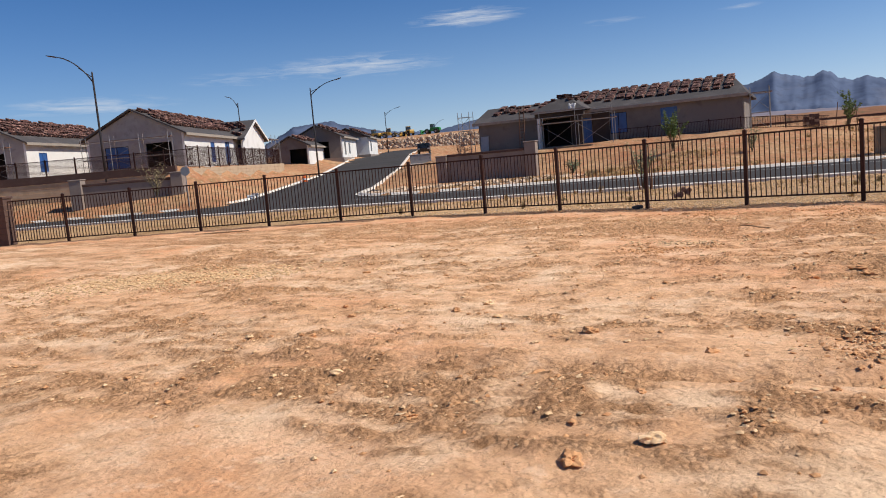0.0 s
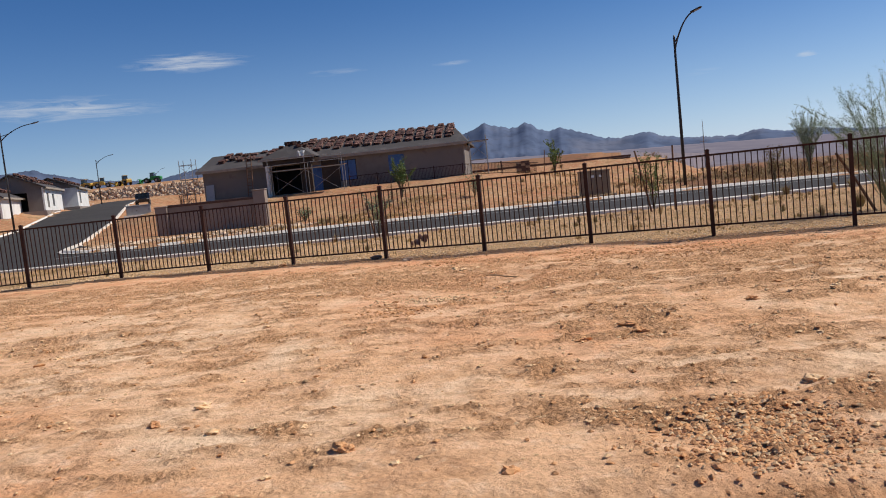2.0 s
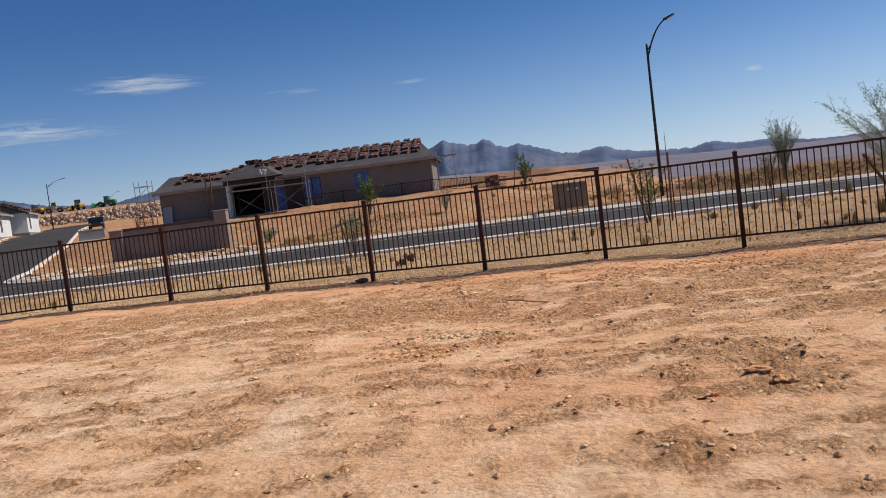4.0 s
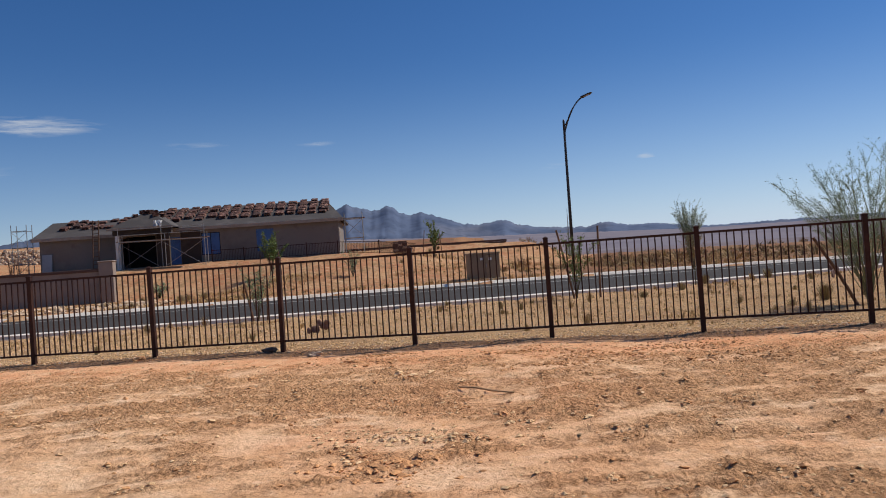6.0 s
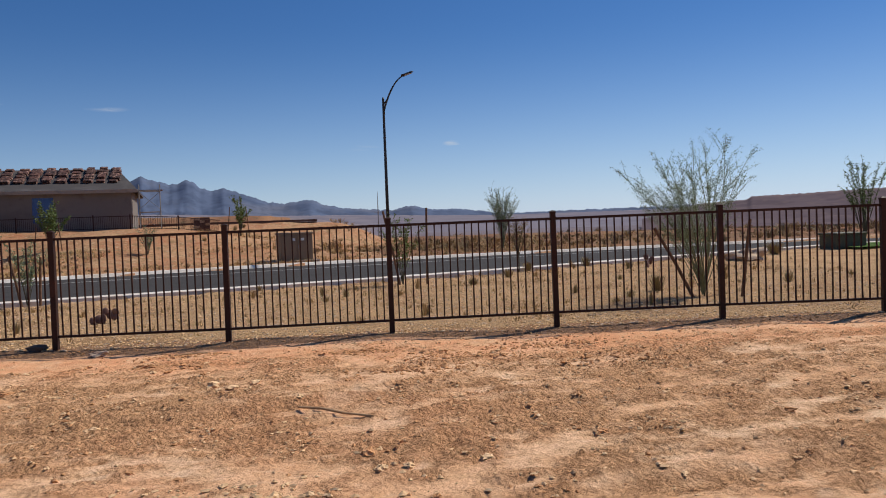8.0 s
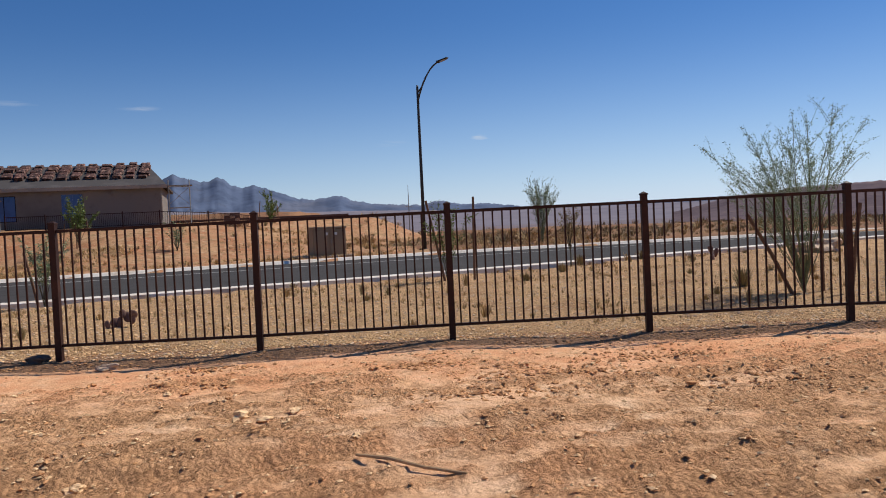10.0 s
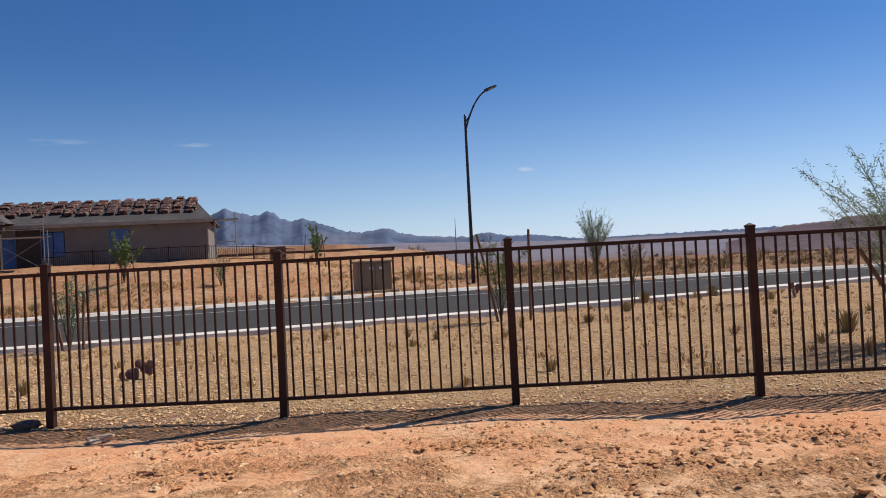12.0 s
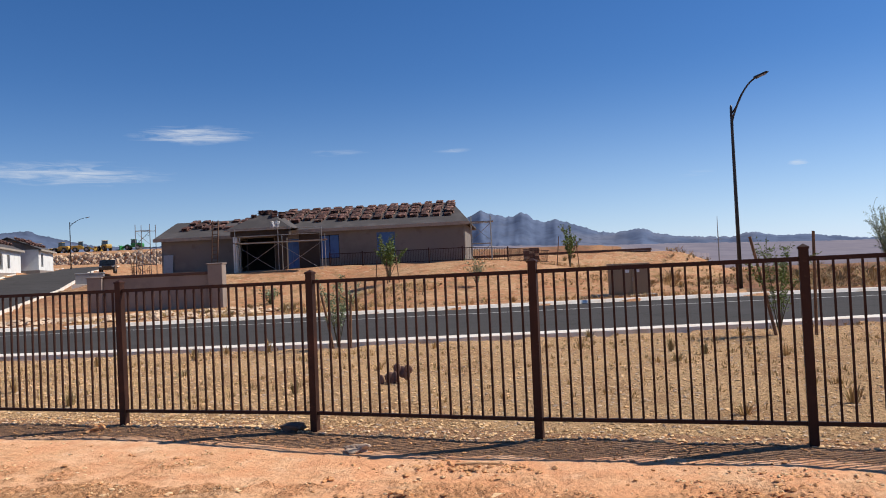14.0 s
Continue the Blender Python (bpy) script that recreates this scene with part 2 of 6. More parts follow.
PAINT_LINE = material("worn_road_paint", (0.5, 0.48, 0.45), 0.8, spots=[((0.2, 0.19, 0.18), 3.0, 0.5, 0.6, 0.6)])
IRON = material("brown_powder_coat", (0.036, 0.0135, 0.0085), 0.6, spots=[((0.075, 0.028, 0.016), 3.0, 0.5, 0.72, 0.7), ((0.14, 0.08, 0.05), 22.0, 0.62, 0.75, 0.35)], bump=0.0006, bump_scale=120.0, spec=0.22)
SHEATH = material("grey_sheathing", (0.38, 0.365, 0.345), 0.9, spots=[((0.28, 0.265, 0.25), 0.5, 0.48, 0.62, 0.7), ((0.2, 0.185, 0.17), 1.4, 0.56, 0.68, 0.5)], bump=0.008, bump_scale=9.0)
TAN_STONE = material("tan_gravel_stone", (0.76, 0.50, 0.265), 0.95, spots=[((0.55, 0.36, 0.19), 9.0, 0.48, 0.64, 0.6)], vary=0.25, bump=0.003, bump_scale=45.0, spec=0.1)
DARK_PANEL = material("dark_brown_panel", (0.055, 0.042, 0.035), 0.9, spots=[((0.09, 0.07, 0.055), 0.9, 0.5, 0.66, 0.7)], bump=0.006, bump_scale=5.0)
STUCCO = material("grey_scratch_coat", (0.19, 0.166, 0.148), 0.95, spots=[((0.15, 0.13, 0.115), 0.5, 0.48, 0.62, 0.8), ((0.27, 0.225, 0.19), 0.25, 0.5, 0.66, 0.6), ((0.12, 0.1, 0.09), 1.2, 0.58, 0.7, 0.5)], bump=0.01, bump_scale=12.0)
WRAP = material("white_house_wrap", (0.72, 0.70, 0.66), 0.8, spots=[((0.55, 0.52, 0.47), 0.7, 0.5, 0.68, 0.6)], bump=0.006, bump_scale=6.0)
FELT = material("roofing_felt", (0.07, 0.062, 0.06), 0.9, spots=[((0.12, 0.105, 0.1), 0.6, 0.5, 0.66, 0.7)], bump=0.008, bump_scale=5.0)
FASCIA = material("weathered_fascia", (0.33, 0.28, 0.23), 0.85, spots=[((0.22, 0.18, 0.14), 1.5, 0.5, 0.66, 0.6)])
# The pale spots put sunlit tile tops into the clay's colour.
TILE = material("sun_flecked_roof_tile", (0.10, 0.042, 0.032), 0.85, spots=[((0.04, 0.024, 0.021), 1.6, 0.45, 0.6, 0.85), ((0.42, 0.24, 0.18), 3.4, 0.54, 0.61, 0.75)], vary=0.45, bump=0.01, bump_scale=15.0)
BLUE = material("blue_window_film", (0.028, 0.10, 0.30), 0.35, spots=[((0.018, 0.06, 0.19), 1.3, 0.48, 0.62, 0.7)], spec=0.5)
# Near-black paints the shade inside openings; frames and handles use it too.
DARK = material("interior_shade_and_trim", (0.012, 0.011, 0.011), 0.95, spots=[((0.03, 0.027, 0.025), 1.0, 0.5, 0.7, 0.6)])
STEEL = material("galvanised_scaffold", (0.30, 0.29, 0.28), 0.55, 0.5, spots=[((0.22, 0.14, 0.09), 4.0, 0.55, 0.7, 0.6)])
POLE = material("dark_bronze_pole", (0.030, 0.024, 0.022), 0.5, spots=[((0.06, 0.045, 0.04), 2.0, 0.5, 0.7, 0.6)], spec=0.4)
LENS = material("lamp_lens", (0.35, 0.36, 0.37), 0.3)
MONUMENT = material("monument_stucco", (0.27, 0.215, 0.18), 0.95, spots=[((0.21, 0.165, 0.14), 0.8, 0.48, 0.64, 0.7)], bump=0.006, bump_scale=20.0)
BROWN_WALL = material("dark_brown_block", (0.10, 0.058, 0.045), 0.9, spots=[((0.14, 0.085, 0.065), 2.0, 0.5, 0.66, 0.6)], bump=0.01, bump_scale=8.0)
TAN_BLOCK = material("tan_split_block", (0.48, 0.35, 0.23), 0.95, spots=[((0.38, 0.27, 0.17), 1.2, 0.48, 0.64, 0.7)], vary=0.12, bump=0.02, bump_scale=10.0)
BOX_TAN = material("tan_cabinet_paint", (0.29, 0.20, 0.12), 0.6, spots=[((0.22, 0.15, 0.09), 1.2, 0.5, 0.68, 0.6)])
BOX_OLIVE = material("olive_cabinet_paint", (0.10, 0.095, 0.055), 0.65, spots=[((0.07, 0.065, 0.04), 1.5, 0.5, 0.68, 0.6)])
STONE = material("field_stone", (0.80, 0.53, 0.29), 0.95, spots=[((0.46, 0.27, 0.135), 9.0, 0.48, 0.64, 0.7), ((0.68, 0.5, 0.33), 20.0, 0.52, 0.66, 0.6)], vary=0.16, bump=0.003, bump_scale=45.0, spec=0.15)
CLOD = material("dirt_clod", (0.64, 0.335, 0.155), 0.95, spots=[((0.46, 0.22, 0.10), 14.0, 0.48, 0.64, 0.8)], vary=0.16, bump=0.0035, bump_scale=50.0, spec=0.1)
PALE_STONE = material("pale_boulder", (0.66, 0.48, 0.32), 0.9, spots=[((0.40, 0.29, 0.22), 4.0, 0.48, 0.64, 0.8)], vary=0.15, bump=0.02, bump_scale=14.0)
BAG = material("dark_sandbag", (0.13, 0.095, 0.075), 0.7, spots=[((0.09, 0.06, 0.045), 8.0, 0.5, 0.66, 0.6)], bump=0.008, bump_scale=40.0)
WOOD = material("weathered_wood", (0.16, 0.085, 0.05), 0.85, spots=[((0.25, 0.15, 0.09), 12.0, 0.5, 0.66, 0.7)], bump=0.004, bump_scale=40.0)
STICK_WOOD = material("bare_stick", (0.52, 0.33, 0.17), 0.85, spots=[((0.34, 0.2, 0.1), 15.0, 0.5, 0.66, 0.7)])
STEM = material("green_grey_bark", (0.10, 0.085, 0.05), 0.85, spots=[((0.06, 0.05, 0.035), 10.0, 0.5, 0.66, 0.6)])
STEM_GREEN = material("green_stem", (0.22, 0.23, 0.12), 0.8, spots=[((0.10, 0.085, 0.05), 9.0, 0.5, 0.66, 0.7)])
LEAF = material("palo_verde_leaf", (0.22, 0.29, 0.16), 0.7, vary=0.35)
LEAF_PALE = material("pale_desert_leaf", (0.38, 0.43, 0.27), 0.7, vary=0.3)
LEAF_DARK = material("mesquite_leaf", (0.13, 0.18, 0.045), 0.7, vary=0.35)
DRY = material("dry_grass", (0.46, 0.31, 0.14), 0.9, vary=0.3)
SAGE = material("grey_green_brush", (0.33, 0.25, 0.125), 0.9, vary=0.35)
BRUSH = material("olive_brush", (0.27, 0.20, 0.105), 0.9, vary=0.4)
CACTUS = material("withered_pad", (0.17, 0.095, 0.075), 0.8, spots=[((0.28, 0.18, 0.12), 12.0, 0.5, 0.66, 0.6), ((0.09, 0.045, 0.04), 6.0, 0.5, 0.66, 0.6)], vary=0.25, bump=0.006, bump_scale=60.0)
LAWN = material("green_lawn", (0.12, 0.24, 0.03), 0.9, spots=[((0.17, 0.27, 0.05), 2.0, 0.48, 0.64, 0.7)], bump=0.03, bump_scale=30.0)
YELLOW = material("machine_yellow", (0.50, 0.31, 0.06), 0.6, spots=[((0.30, 0.18, 0.06), 1.5, 0.5, 0.68, 0.6)])
MACHINE_GREEN = material("machine_green", (0.03, 0.22, 0.06), 0.5, spots=[((0.02, 0.1, 0.03), 1.5, 0.5, 0.68, 0.5)])
RUBBER = material("tyre_rubber", (0.02, 0.019, 0.018), 0.85, spots=[((0.06, 0.05, 0.04), 4.0, 0.55, 0.7, 0.6)])
CAR_PAINT = material("black_car_paint", (0.012, 0.012, 0.014), 0.25, spots=[((0.05, 0.045, 0.04), 2.0, 0.6, 0.8, 0.4)], spec=0.6)
GLASS_DARK = material("tinted_glass", (0.02, 0.025, 0.03), 0.08, spec=0.7)
SIGN_BACK = material("aluminium_sign_back", (0.33, 0.33, 0.33), 0.5, 0.4, spots=[((0.25, 0.24, 0.23), 3.0, 0.5, 0.7, 0.5)])
SIGN_WHITE = material("white_painted_board", (0.75, 0.74, 0.72), 0.7, spots=[((0.6, 0.57, 0.53), 3.0, 0.55, 0.7, 0.5)])
ORANGE_PLASTIC = material("orange_plastic", (0.75, 0.14, 0.03), 0.5, spots=[((0.5, 0.12, 0.05), 5.0, 0.55, 0.7, 0.5)])


# ---------- mesh helpers ----------
def smooth(a, b, v):
    t = min(1.0, max(0.0, (v - a) / (b - a)))
    return t * t * (3 - 2 * t)


def part(name, bm, mat, parent=None, label="", bevel=0.0, shade=False):
    """Links a bmesh as one mesh object, under a thing or part if given."""
    if bevel:
        bmesh.ops.bevel(bm, geom=list(bm.edges), offset=bevel, segments=1, affect="EDGES")
    me = bpy.data.meshes.new(name)
    bm.to_mesh(me)
    bm.free()
    if shade:
        me.shade_smooth()
    me.materials.append(mat)
    ob = new(name, me)
    ob.parent = parent
    if label:
        ob["label"] = label
    return ob


def shared(name, me, parent, m):
    ob = new(name, me)
    ob.parent = parent
    ob.matrix_basis = m
    return ob


def thing(name, m, label, category, group="", kind=""):
    ob = new(name)
    ob.matrix_basis = m
    ob.empty_display_size = 0.2
    return tagged(ob, label, category, group, kind)


def add_box(bm, lo, hi, m=None):
    (x0, y0, z0), (x1, y1, z1) = lo, hi
    vs = [bm.verts.new(m @ Vector(p) if m else p) for p in ((x0, y0, z0), (x1, y0, z0), (x1, y1, z0), (x0, y1, z0), (x0, y0, z1), (x1, y0, z1), (x1, y1, z1), (x0, y1, z1))]
    for f in ((3, 2, 1, 0), (4, 5, 6, 7), (0, 1, 5, 4), (1, 2, 6, 5), (2, 3, 7, 6), (3, 0, 4, 7)):
        bm.faces.new([vs[i] for i in f])
    return vs


def box_bm(lo, hi, m=None):
    bm = bmesh.new()
    add_box(bm, lo, hi, m)
    return bm


def add_tube(bm, pts, radii, sides=8, caps=True):
    """A tube along a line of points."""
    rings = []
    pts = [Vector(p) for p in pts]
    for i, p in enumerate(pts):
        way = (pts[min(i + 1, len(pts) - 1)] - pts[max(i - 1, 0)]).normalized()
        side = way.cross(Vector((0.31, 0.95, 0.02)) if abs(way.y) < 0.9 else Vector((1, 0, 0))).normalized()
        up = way.cross(side)
        rings.append([bm.verts.new(p + radii[i] * (math.cos(2 * math.pi * k / sides) * side + math.sin(2 * math.pi * k / sides) * up)) for k in range(sides)])
    for a, b in zip(rings, rings[1:]):
        for k in range(sides):
            bm.faces.new((a[k], a[(k + 1) % sides], b[(k + 1) % sides], b[k]))
    if caps and sides > 2:
        bm.faces.new(rings[0][::-1])
        bm.faces.new(rings[-1])


def tube_bm(pts, radii, sides=8):
    bm = bmesh.new()
    add_tube(bm, pts, radii, sides)
    return bm


def add_prism(bm, outline, y0, y1, m=None):
    """An outline in x and z, drawn out from y0 to y1."""
    a = [bm.verts.new(m @ Vector((x, y0, z)) if m else (x, y0, z)) for x, z in outline]
    b = [bm.verts.new(m @ Vector((x, y1, z)) if m else (x, y1, z)) for x, z in outline]
    bm.faces.new(a)
    bm.faces.new(b[::-1])
    for i in range(len(a)):
        j = (i + 1) % len(a)
        bm.faces.new((a[j], a[i], b[i], b[j]))


def stone_mesh(name, mat, seed, flat=0.6, sub=1, rough=0.28):
    rnd = random.Random(seed)
    bm = bmesh.new()
    bmesh.ops.create_icosphere(bm, subdivisions=sub, radius=1.0)
    off = Vector((rnd.uniform(0, 50), rnd.uniform(0, 50), 0))
    for v in bm.verts:
        k = 1 + rough * noise.noise(v.co * 1.4 + off) * 2 + rough * 0.6 * noise.noise(v.co * 3.1 + off) + rough * 0.16 * noise.noise(v.co * 7.0 + off)
        v.co = Vector((v.co.x * k * 1.15, v.co.y * k * 0.9, v.co.z * k * flat))
    me = bpy.data.meshes.new(name)
    bm.to_mesh(me)
    bm.free()
    me.materials.append(mat)
    return me


# ---------- lines of the plan ----------
FENCE_X = [-22.73, -20.58, -18.5, -16.35, -14.17, -11.97, -9.75, -7.29, -4.83, -2.38, 0.06, 2.4, 4.83, 7.32, 9.7, 12.1, 14.4]
FENCE_Y = [-7.07, -5.92, -4.65, -3.5, -2.4, -1.3, -0.4, 0.0, 0.04, 0.12, 0.02, 0.06, 0.03, -0.06, -0.3, -0.75, -1.5]
NEAR_X = [-120, -60, -40, -30, -21, -13, -7, -1, 5, 13, 20, 30, 60, 150]
NEAR_Y = [-45, -12.5, -2.2, 2.6, 5.4, 7.0, 8.9, 10.9, 13.3, 17.4, 21.0, 24.0, 26, 27]
FAR_X = [-120, -70, -50, -39, -34, -29, -20, -10, 0, 8, 16, 26, 45, 80, 150]
FAR_Y = [-34, -4, 7.5, 12.8, 14.6, 16.9, 21.0, 25.4, 29.3, 31.2, 32.4, 33.2, 34, 34, 34]
ST_O, ST_D = Vector((-34.5, 14.0)), Vector((-0.64, 0.768))
ST_N = Vector((0.768, 0.64))
ST_HALF = 5.0
ST_LEFT = 3.9


def fence_y(x):
    return float(np.interp(x, FENCE_X, FENCE_Y))


def near_y(x):
    return float(np.interp(x, NEAR_X, NEAR_Y))


def far_y(x):
    return float(np.interp(x, FAR_X, FAR_Y))


def street(x, y):
    """How far along and across the side street a place lies."""
    p = Vector((x, y)) - ST_O
    return p.dot(ST_D), p.dot(ST_N)


def street_z(s):
    return -0.3 + 0.036 * min(max(s, 0.0), 40) + 0.063 * min(max(s - 40, 0.0), 32) + 0.03 * max(0.0, s - 72)


def ground_z(x, y):
    """The height of the land, without its small relief."""
    f, n, a = fence_y(x), near_y(x), far_y(x)
    if y < f:
        return -0.05 + 0.13 * smooth(0.3, 9.0, f - y)
    if y < n:
        return -0.05 - 0.07 * smooth(0, max(1.0, n - f), y - f)
    if y < a:
        return -0.55
    d = y - a
    z = -0.2
    # house pad on the far side of the road
    right = smooth(2.0, -16.0, x)
    if right > 0:
        z += right * 2.2 * smooth(6.0 + 8.0 * smooth(-15, -24, x), 21.0 + 4.0 * smooth(-15, -24, x), d)
    # low bank of fill behind the long house's lot
    bx = min(1.0, max(0.0, ((x + 19.9) * 15.5 + (y - 59.5) * 5.6) / 271.6))
    away = math.hypot(x + 19.9 - 15.5 * bx, y - 59.5 - 5.6 * bx)
    z = max(z, z + (2.25 - z) * smooth(9.0, 1.0, away))
    # side street and the pad left of it
    s, c = street(x, y)
    if s > -4 and c < 12:
        zs = street_z(max(s, 0))
        if -ST_LEFT - 0.4 < c < ST_HALF + 0.4:
            zr = zs - 0.35
            z = zr
        elif c >= 0:
            z = z + (zs + 0.1 - z) * smooth(11, ST_HALF + 0.4, c)
        else:
            d2 = -c - ST_LEFT - 0.4
            z = zs + 0.1 + (max(3.0, zs + 1.2) - zs - 0.1) * smooth(4.7, 5.3, min(d2, d * 0.75)) + 0.9 * smooth(0, 3.4, min(d2, d * 0.75)) * smooth(5.3, 4.7, min(d2, d * 0.75))
    # land falls and then rises again towards the mountains
    r = math.hypot(x, y)
    if r > 70:
        z += (-14.0 - z) * smooth(70, 340, r) if not (s > 0 and x < -30) else (6.0 - z) * smooth(130, 150, s)
    return z


def loose_soil(x, y):
    """How churned the lot's soil is at a place, from packed (0) to loose (1)."""
    u, v = x * 0.9 + y * 0.28, y - 0.28 * x
    k = 0.55 * noise.noise(Vector((u * 0.3, v * 0.9, 3))) + 0.6 * noise.noise(Vector((u * 1.1, v * 2.2, 8))) + 0.6 * noise.noise(Vector((u * 3.0, v * 5.2, 5))) + 0.4 * noise.noise(Vector((u * 8.0, v * 12.0, 1)))
    return smooth(-0.45, 0.62, k + 0.3 * smooth(-8.5, -4.5, y) * smooth(-1.7, -3.2, y - fence_y(x)) + 0.16 * smooth(1.5, 3.0, x) * smooth(-3.5, -2.0, y - fence_y(x)))


# ---------- ground: one sheet ----------
def spread(lo, hi, fine, first, end_lo, end_hi, grow):
    v = list(np.arange(lo, hi, fine))
    out, step = [], first
    p = hi
    while p < end_hi:
        out.append(p)
        p += step
        step *= grow
    left, step, p = [], first, lo - first
    while p > end_lo:
        left.append(p)
        p -= step
        step *= grow
    return [end_lo] + left[::-1] + v + out + [end_hi]


gx = spread(-7.0, 8.0, 0.055, 0.12, -4600, 4600, 1.06)
gy = spread(-15.0, 0.4, 0.055, 0.15, -2500, 4600, 1.05)
bm = bmesh.new()
grid, rough, fresh, count = [], [], [], 0
for y in gy:
    row = []
    for x in gx:
        z = ground_z(x, y)
        p = Vector((x, y, 0))
        f = fence_y(x)
        lot = y < f
        if y < near_y(x) and abs(x) < 60 and y > -60:
            base = 0.05 * noise.noise(p * 0.35) + 0.028 * noise.noise(p * 1.1)
            if lot:
                # loose, churned soil lies in long drifts between smooth, packed crust
                loose = loose_soil(x, y)
                edge = f - y
                loose *= smooth(0.6, 2.0, edge)
                fine = 0.022 * noise.noise(p * 3.6) + 0.03 * noise.noise(p * 7.5) + 0.034 * noise.noise(p * 15.0)
                z += base + fine * (0.2 + 1.05 * loose) + 0.012 * loose
                # wheel ruts with tread marks
                r0 = y - 0.27 * x + 0.45 * noise.noise(p * 0.2)
                rut = abs(((r0 + 40.6) % 3.1) - 1.55)
                deep = smooth(0.26, 0.06, rut) * smooth(-0.1, 0.35, noise.noise(Vector((x * 0.13, math.floor((r0 + 40.6) / 3.1) * 7.7, 3))))
                z -= 0.06 * deep
                if rut < 0.22:
                    z += 0.012 * deep * math.sin((x + 0.4 * rut) * 42)
                # tread prints of one machine that drove along the fence
                way = abs(edge - 1.42 - 0.1 * noise.noise(p * 0.4))
                print_on = smooth(0.24, 0.2, way) * smooth(-1.6, -0.9, x) * smooth(2.3, 1.7, x)
                z -= print_on * (0.012 + 0.012 * math.sin((x + 0.7 * way) * 36))
                rough.append(min(1.0, loose + 0.45 * deep))
                fresh.append(max(0.75 * smooth(3.4, 1.7, edge), 0.3 * smooth(0.1, 0.5, noise.noise(p * 0.23 + Vector((4, 9, 0))))))
            else:
                z += base * 0.6 + 0.014 * noise.noise(p * 6.0)
        elif y > far_y(x) and abs(street(x, y)[1]) > ST_HALF + 0.6:
            z += 0.09 * noise.noise(p * 0.5) + 0.16 * noise.noise(p * 0.14)
            if math.hypot(x, y) > 70:
                z += 0.7 * noise.noise(p * 0.02)
        if len(rough) == count:
            rough.append(0.3)
            fresh.append(0.0)
        count += 1
        row.append(bm.verts.new((x, y, z)))
    grid.append(row)
for j in range(len(gy) - 1):
    for i in range(len(gx) - 1):
        face = bm.faces.new((grid[j][i], grid[j][i + 1], grid[j + 1][i + 1], grid[j + 1][i]))
        x, y = (gx[i] + gx[i + 1]) / 2, (gy[j] + gy[j + 1]) / 2
        wob = 0.18 * noise.noise(Vector((x * 1.1, y * 1.1, 7))) + 0.07 * noise.noise(Vector((x * 5, y * 5, 2)))
        r = math.hypot(x, y)
        if y < fence_y(x) - 0.62 + wob:
            face.material_index = 0
        elif y < fence_y(x) + 0.25 + wob:
            face.material_index = 2
        elif y < near_y(x) + 0.9:
            face.material_index = 1
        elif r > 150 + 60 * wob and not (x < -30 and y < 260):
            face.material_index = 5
        elif (x < 3 + 2 * math.sin(y * 0.1) and y < 140) or y < far_y(x) + 0.5:
            face.material_index = 3
        else:
            face.material_index = 4
        face.smooth = True
me = bpy.data.meshes.new("ground")
bm.to_mesh(me)
bm.free()
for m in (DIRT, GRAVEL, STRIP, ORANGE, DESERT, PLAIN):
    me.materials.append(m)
me.attributes.new("loose", "FLOAT", "POINT").data.foreach_set("value", rough)
me.attributes.new("fresh", "FLOAT", "POINT").data.foreach_set("value", fresh)
ground = tagged(new("ground", me), "graded orange dirt lot, gravel verge and open desert", "ground", kind="structure")


# ---------- road, kerbs ----------
def ribbon(left, right, zl, zr, cross=1):
    bm = bmesh.new()
    rows = []
    for a, b, p, q in zip(left, right, zl, zr):
        rows.append([bm.verts.new((a[0] + (b[0] - a[0]) * k / cross, a[1] + (b[1] - a[1]) * k / cross, p + (q - p) * k / cross + 0.06 * math.sin(math.pi * k / cross))) for k in range(cross + 1)])
    for r0, r1 in zip(rows, rows[1:]):
        for k in range(cross):
            bm.faces.new((r0[k], r0[k + 1], r1[k + 1], r1[k]))
    return bm


def smooth_line(xs, ys, lo, hi, step):
    out = []
    for x in np.arange(lo, hi + 0.01, step):
        w = [np.interp(x + o, xs, ys) for o in (-4, -2, 0, 2, 4)]
        out.append((float(x), float(sum(w) / 5)))
    return out


near_line = smooth_line(NEAR_X, [y + 0.95 for y in NEAR_Y], -110, 140, 1.0)
far_line = smooth_line(FAR_X, FAR_Y, -110, 140, 1.0)
NEAR_TOP, FAR_TOP = -0.05, -0.17
road = part("road", ribbon(near_line, far_line, [NEAR_TOP - 0.14] * len(near_line), [FAR_TOP - 0.14] * len(far_line), 8), ASPHALT, shade=True)
tagged(road, "dark grey asphalt road curving past the lot", "road", kind="structure")


def kerb_line(name, pts, tops, side, label, walk_wide=0.3, pan=0.18):
    """A kerb along a line: gutter pan on the road side, upright face, flat top."""
    prof = [(-pan, -0.125), (0.0, -0.12), (0.1, -0.02), (0.14, 0.0), (walk_wide, 0.01), (walk_wide + 0.02, -0.25)]
    bm = bmesh.new()
    rows = []
    for i, p in enumerate(pts):
        a, b = Vector(pts[max(i - 1, 0)]), Vector(pts[min(i + 1, len(pts) - 1)])
        w = (b - a).normalized()
        nrm = Vector((-w.y, w.x)) * side
        rows.append([bm.verts.new((p[0] + nrm.x * u, p[1] + nrm.y * u, tops[i] + v)) for u, v in prof])
    for r0, r1 in zip(rows, rows[1:]):
        for k in range(len(prof) - 1):
            bm.faces.new((r0[k], r1[k], r1[k + 1], r0[k + 1]))
    bmesh.ops.recalc_face_normals(bm, faces=list(bm.faces))
    return tagged(part(name, bm, CONCRETE), label, "kerb", kind="structure")


